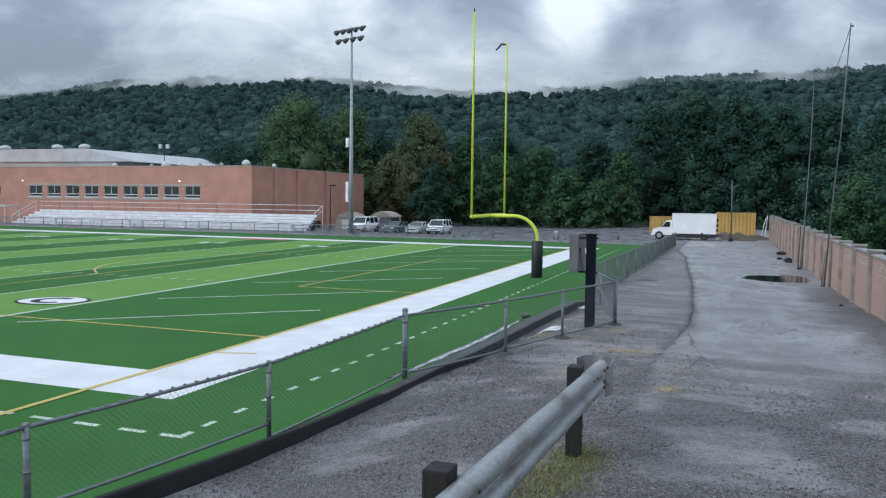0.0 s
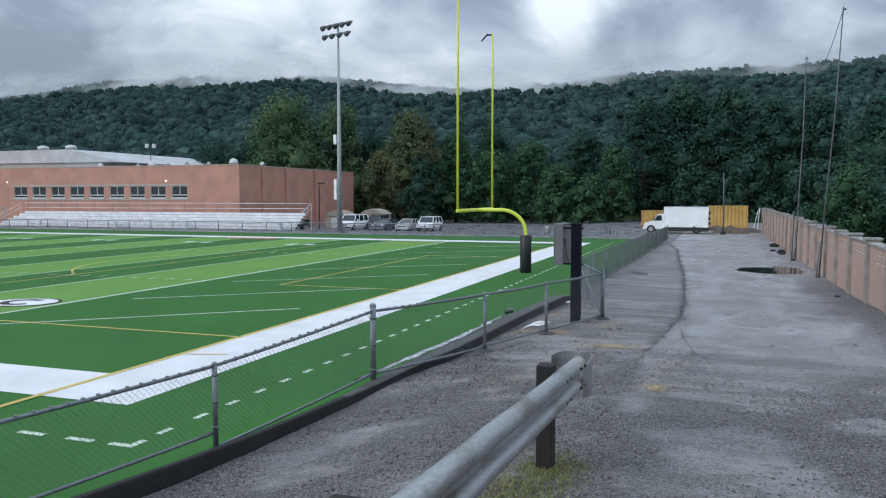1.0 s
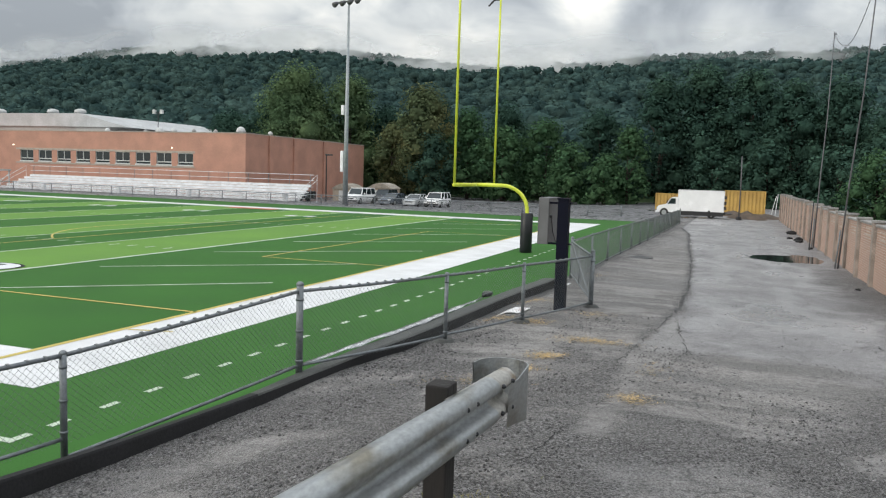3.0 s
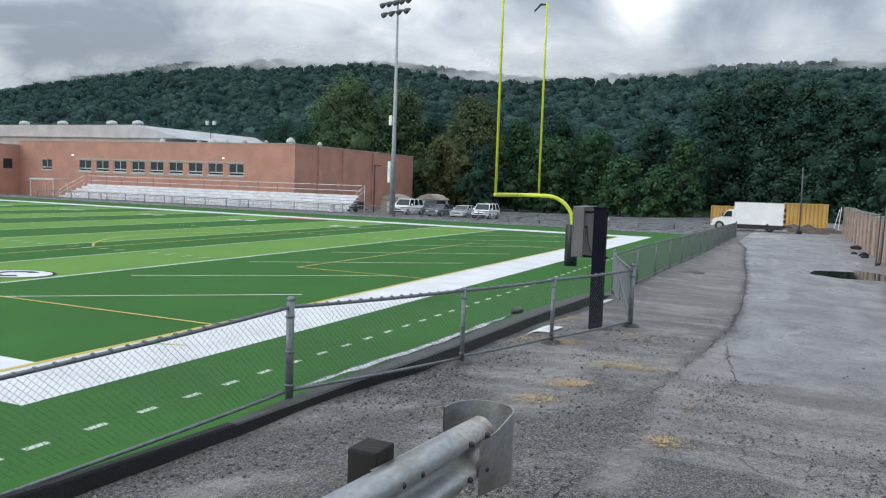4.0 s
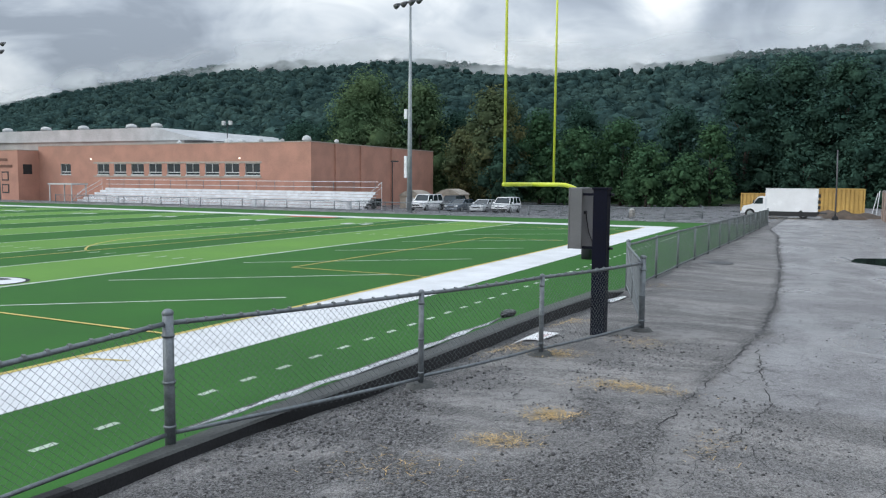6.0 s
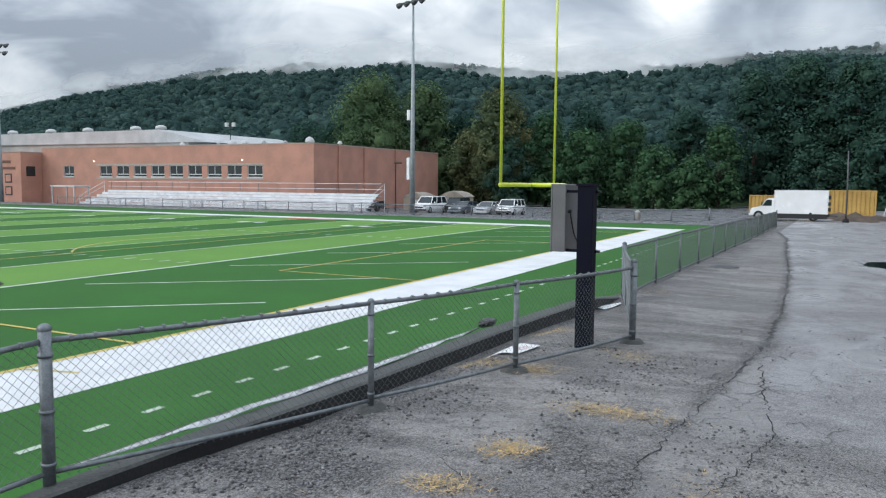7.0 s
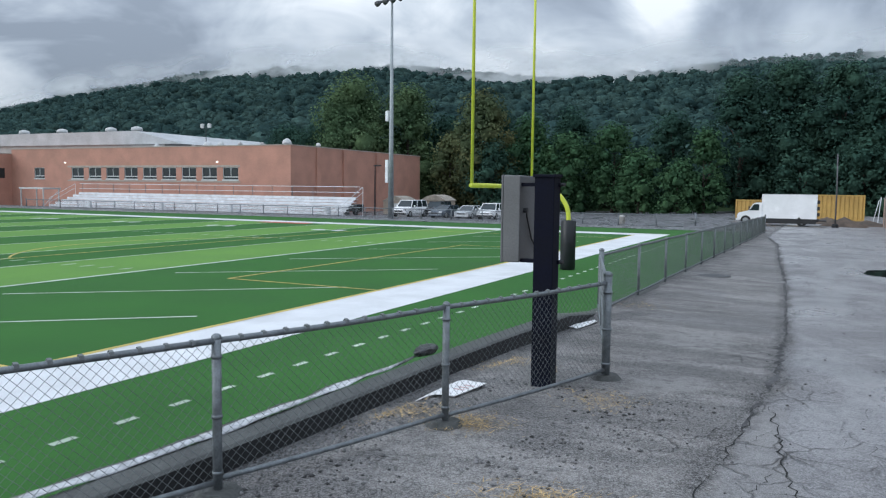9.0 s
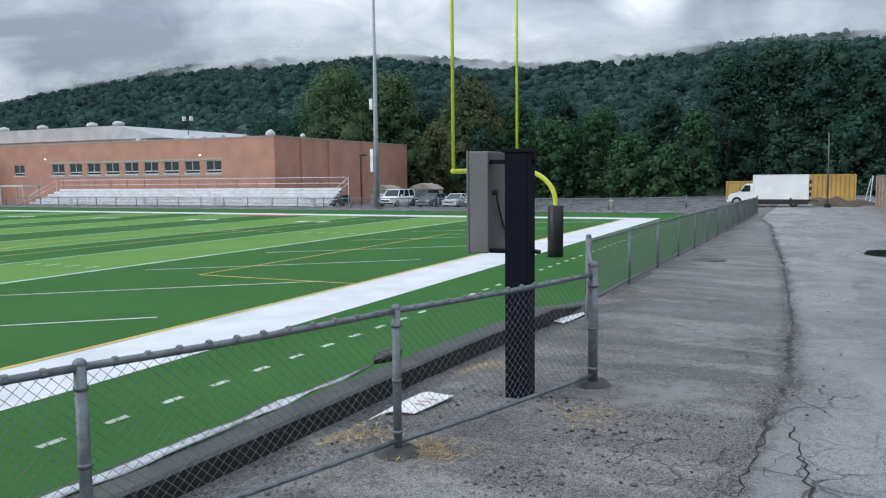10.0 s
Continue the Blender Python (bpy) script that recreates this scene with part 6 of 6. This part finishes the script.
def ball_template(n=2):
    """A ball of quads: the six sides of a cube, blown up."""
    V, F = [], []
    for ax in range(3):
        for s in (-1, 1):
            b = len(V)
            for j in range(n + 1):
                for i in range(n + 1):
                    u, v = 2 * i / n - 1, 2 * j / n - 1
                    q = [0, 0, 0]
                    q[ax], q[(ax + 1) % 3], q[(ax + 2) % 3] = s, u * s, v
                    V.append(q)
            F += [(b + j * (n + 1) + i, b + j * (n + 1) + i + 1, b + (j + 1) * (n + 1) + i + 1, b + (j + 1) * (n + 1) + i) for j in range(n) for i in range(n)]
    V = np.array(V, dtype=float)
    return V / np.linalg.norm(V, axis=1, keepdims=True), np.array(F)


BALL_V, BALL_F = ball_template(2)


def leaf_cloud(rg, centres, n_each, size, shell=0.75, core=0.8):
    """Small leaf clumps, each a bent quad, scattered on lumpy balls. Returns verts, faces as arrays."""
    V, F, NV = [], [], []
    base = 0
    for cx, cy, cz, r, sq in centres:
        n = max(6, int(n_each * r * r))
        d = rg.normal(size=(n, 3))
        d /= np.linalg.norm(d, axis=1, keepdims=True)
        d[:, 2] = np.where(d[:, 2] < -0.55, -d[:, 2], d[:, 2])
        rad = r * (shell + (1.22 - shell) * rg.random(n))[:, None]
        p = np.array((cx, cy, cz)) + d * rad * np.array((1, 1, sq))
        nrm = d + rg.normal(scale=0.35, size=(n, 3)) + np.array((0, 0, 0.6))
        nrm /= np.linalg.norm(nrm, axis=1, keepdims=True)
        a = np.cross(nrm, rg.normal(size=(n, 3)))
        a /= np.linalg.norm(a, axis=1, keepdims=True) + 1e-9
        b = np.cross(nrm, a)
        s = size * (0.6 + 0.8 * rg.random((n, 1)))
        q = np.stack([p - a * s, p - b * s * 0.75 + nrm * s * 0.25, p + a * s, p + b * s * 0.75 - nrm * s * 0.2], axis=1)
        if core:
            ph = rg.random(3) * 6.28
            k = r * (core + 0.16 * np.sin(BALL_V[:, 0] * 4 + ph[0]) * np.sin(BALL_V[:, 1] * 4 + ph[1]) + 0.08 * np.sin(BALL_V[:, 2] * 6 + ph[2]))
            V.append(np.array((cx, cy, cz)) + BALL_V * k[:, None] * np.array((1, 1, sq)))
            NV.append(BALL_V)
            F.append(BALL_F + base)
            base += len(BALL_V)
        V.append(q.reshape(-1, 3))
        sh = d + nrm * 0.45
        NV.append(np.repeat(sh / np.linalg.norm(sh, axis=1, keepdims=True), 4, axis=0))
        idx = base + np.arange(n * 4).reshape(n, 4)
        F.append(idx)
        base += n * 4
    return np.concatenate(V), np.concatenate(F), np.concatenate(NV)


def tree(name, x, y, z, h, w, seed, material, label, low=0.12, n_each=52, size=0.21):
    rg = np.random.default_rng(seed)
    root = thing(name, (x, y, z), label, "tree")
    bm = bmesh.new()
    lean = rg.normal(scale=0.25, size=2)
    tube(bm, [(0, 0, -0.6), (0, 0, h * 0.05), (lean[0] * 0.5, lean[1] * 0.5, h * 0.35), (lean[0], lean[1], h * 0.75)], [h * 0.026, h * 0.02, h * 0.015, h * 0.005], 8)
    centres = []
    k = int(16 + h * 1.2)
    for i in range(k):
        u = i / (k - 1)
        zz = h * (low + (0.93 - low) * u)
        env = w * 0.5 * (math.sin(math.pi * min(1, 0.18 + 0.8 * u)) ** 0.7)
        ang = i * 2.4 + rg.random() * 0.8
        rr = env * (0.25 + 0.6 * rg.random())
        r = w * (0.12 + 0.12 * rg.random())
        centres.append((rr * math.cos(ang), rr * math.sin(ang), zz, r, 0.75 + 0.2 * rg.random()))
    for cx, cy, cz, r, _ in centres[::3]:
        tube(bm, [(0, 0, max(h * 0.12, cz - h * 0.22)), (cx * 0.5, cy * 0.5, cz - h * 0.1), (cx, cy, cz)], [h * 0.009, h * 0.006, h * 0.002], 5)
    part("trunk", bm, M_BARK, root, smooth=True)
    if y < 70:
        n_each, size = n_each * 2.4, size * 0.62
    V, F, NV = leaf_cloud(rg, centres, n_each, size, 0.5, 0.48)
    crown = new("crown", mesh_from("crown", V, F, material, NV))
    crown.parent = root
    return root


TREES = (
    # x, y, height, width, material, low
    (-63, 112, 20.5, 17, M_LEAF_D, 0.1), (-54, 116, 19.5, 14, M_LEAF_D, 0.1), (-72, 118, 15, 13, M_LEAF_A, 0.1), (-84, 122, 14, 13, M_LEAF_A, 0.1),
    (-36, 106, 16.8, 12, M_LEAF_C, 0.06), (-43, 110, 11.5, 9, M_LEAF_C, 0.06), (-29, 108, 13.5, 10, M_LEAF_B, 0.05), (-32.5, 102, 9, 8, M_LEAF_A, 0.02),
    (-23, 107, 10.5, 9, M_LEAF_B, 0.03), (-17, 110, 12, 10, M_LEAF_B, 0.03), (-12, 104, 8, 8, M_LEAF_B, 0.0), (-6.5, 102, 6.5, 7, M_LEAF_B, 0.0),
    (-3.5, 104, 11, 7, M_LEAF_B, 0.02), (0, 112, 18.5, 12, M_LEAF_A, 0.1), (6, 115, 20.5, 13, M_LEAF_A, 0.15), (12.5, 113, 20, 12, M_LEAF_A, 0.1),
    (18, 110, 18, 12, M_LEAF_A, 0.08), (24, 106, 17, 12, M_LEAF_A, 0.05), (30, 98, 16, 12, M_LEAF_A, 0.05), (8, 105, 8, 9, M_LEAF_A, 0.0), (15, 103, 9, 9, M_LEAF_A, 0.0),
    (22, 90, 8, 8, M_LEAF_A, 0.0), (24, 76, 8, 8, M_LEAF_A, 0.0), (21.5, 60, 6, 6, M_LEAF_B, 0.0), (26, 62, 10, 9, M_LEAF_A, 0.0), (24, 46, 8, 8, M_LEAF_A, 0.0),
    (23, 34, 5.5, 6, M_LEAF_A, 0.0), (30, 48, 13, 11, M_LEAF_A, 0.03), (36, 80, 17, 13, M_LEAF_A, 0.05), (29, 33, 7, 8, M_LEAF_A, 0.0), (-49, 121, 15, 12, M_LEAF_A, 0.05),
    (-10, 118, 14, 11, M_LEAF_A, 0.05), (-26, 119, 15, 12, M_LEAF_A, 0.05), (-40, 122, 16, 13, M_LEAF_A, 0.05),
)
for i, (x, y, h, w, lm, low) in enumerate(TREES):
    word = {M_LEAF_A.name: "dark green", M_LEAF_B.name: "mid green", M_LEAF_D.name: "light green", M_LEAF_C.name: "yellowing green"}[lm.name]
    tree("tree", x, y, max(0.0, hill_z(x, y) - 0.4), h, w, 40 + i, lm, f"{word} broadleaf tree, {'tall' if h > 14 else 'low and bushy'}, below the hill", low)


def hillside_forest():
    r = np.random.default_rng(77)
    V, F, NV, base, count = [], [], [], 0, 0
    while count < 9500:
        y = 126 + 590 * r.random() ** 0.85
        x = r.uniform(-1.5 * y - 40, 0.42 * y + 60)
        z = hill_z(x, y) - 0.4
        if z < -0.2:
            continue
        count += 1
        far = y / 700
        h, w = r.uniform(9, 15), r.uniform(3.6, 6.2)
        cs = [(x + r.normal() * 1.5, y + r.normal() * 1.5, z + h * f, w * g, 0.85) for f, g in ((0.78, 0.75), (0.5, 1.0))]
        v, f, nv = leaf_cloud(r, cs, 1.15 - 0.7 * far, 0.55 + 0.5 * far, 0.8, 0.86)
        V.append(v)
        NV.append(nv)
        F.append(f + base)
        base += len(v)
    me = mesh_from("hillside_forest", np.concatenate(V), np.concatenate(F), M_LEAF_HAZY, np.concatenate(NV))
    return tagged(new("hillside_forest", me), "dense dark green forest covering the hillside, leaves tinted for haze", "forest", kind="stuff")


hillside_forest()


# ---- low cloud lying on the ridge ----
def ridge_cloud():
    m = bpy.data.materials.new("low_cloud_vapour")
    m.use_nodes = True
    N, L = m.node_tree.nodes, m.node_tree.links
    N.clear()
    uv = N.new("ShaderNodeUVMap")
    sp = N.new("ShaderNodeSeparateXYZ")
    L.new(uv.outputs[0], sp.inputs[0])
    tc = N.new("ShaderNodeTexCoord")
    mp = N.new("ShaderNodeMapping")
    mp.inputs["Scale"].default_value = (1.0, 1.0, 2.6)
    L.new(tc.outputs["Object"], mp.inputs[0])

    def noise_tex(s, det):
        n = N.new("ShaderNodeTexNoise")
        n.inputs["Scale"].default_value, n.inputs["Detail"].default_value = s, det
        L.new(mp.outputs[0], n.inputs["Vector"])
        return n.outputs["Fac"]

    def rng(v, a, b):
        r = N.new("ShaderNodeMapRange")
        r.interpolation_type = "SMOOTHSTEP"
        r.inputs[1].default_value, r.inputs[2].default_value = a, b
        L.new(v, r.inputs[0])
        return r.outputs[0]

    def mul(a, b):
        n = N.new("ShaderNodeMath")
        n.operation = "MULTIPLY"
        L.new(a, n.inputs[0])
        if isinstance(b, float):
            n.inputs[1].default_value = b
        else:
            L.new(b, n.inputs[1])
        return n.outputs[0]

    rise, fall = rng(sp.outputs[1], 0.0, 0.55), rng(sp.outputs[1], 1.0, 0.6)
    body = mul(rng(noise_tex(0.0045, 2), 0.36, 0.58), rng(noise_tex(0.018, 6), 0.25, 0.6))
    alpha = mul(mul(mul(rise, fall), body), 0.95)
    dif = N.new("ShaderNodeBsdfDiffuse")
    dif.inputs[0].default_value = (0.9, 0.92, 0.94, 1)
    trl = N.new("ShaderNodeBsdfTranslucent")
    trl.inputs[0].default_value = (0.9, 0.92, 0.94, 1)
    half = N.new("ShaderNodeMixShader")
    L.new(dif.outputs[0], half.inputs[1])
    L.new(trl.outputs[0], half.inputs[2])
    clear = N.new("ShaderNodeBsdfTransparent")
    mix = N.new("ShaderNodeMixShader")
    L.new(alpha, mix.inputs[0])
    L.new(clear.outputs[0], mix.inputs[1])
    L.new(half.outputs[0], mix.inputs[2])
    out = N.new("ShaderNodeOutputMaterial")
    L.new(mix.outputs[0], out.inputs[0])
    xs = frange(-1150, 320, 60)
    bm = bmesh.new()
    uvl = bm.loops.layers.uv.new("UVMap")
    cols = []
    for x in xs:
        top = 3.5 + (lerp_table(RIDGE, x) + 8) * 0.8
        cols.append([bm.verts.new((x * 0.8, 560, top - 26)), bm.verts.new((x * 0.8, 560, top + 30))])
    for k in range(len(cols) - 1):
        f = bm.faces.new((cols[k][0], cols[k + 1][0], cols[k + 1][1], cols[k][1]))
        for lp, v in zip(f.loops, (0.0, 0.0, 1.0, 1.0)):
            lp[uvl].uv = (0.0, v)
    return tagged(link_mesh("low_cloud", bm, m), "thin grey cloud lying along the wooded ridge", "cloud", kind="stuff")


ridge_cloud()
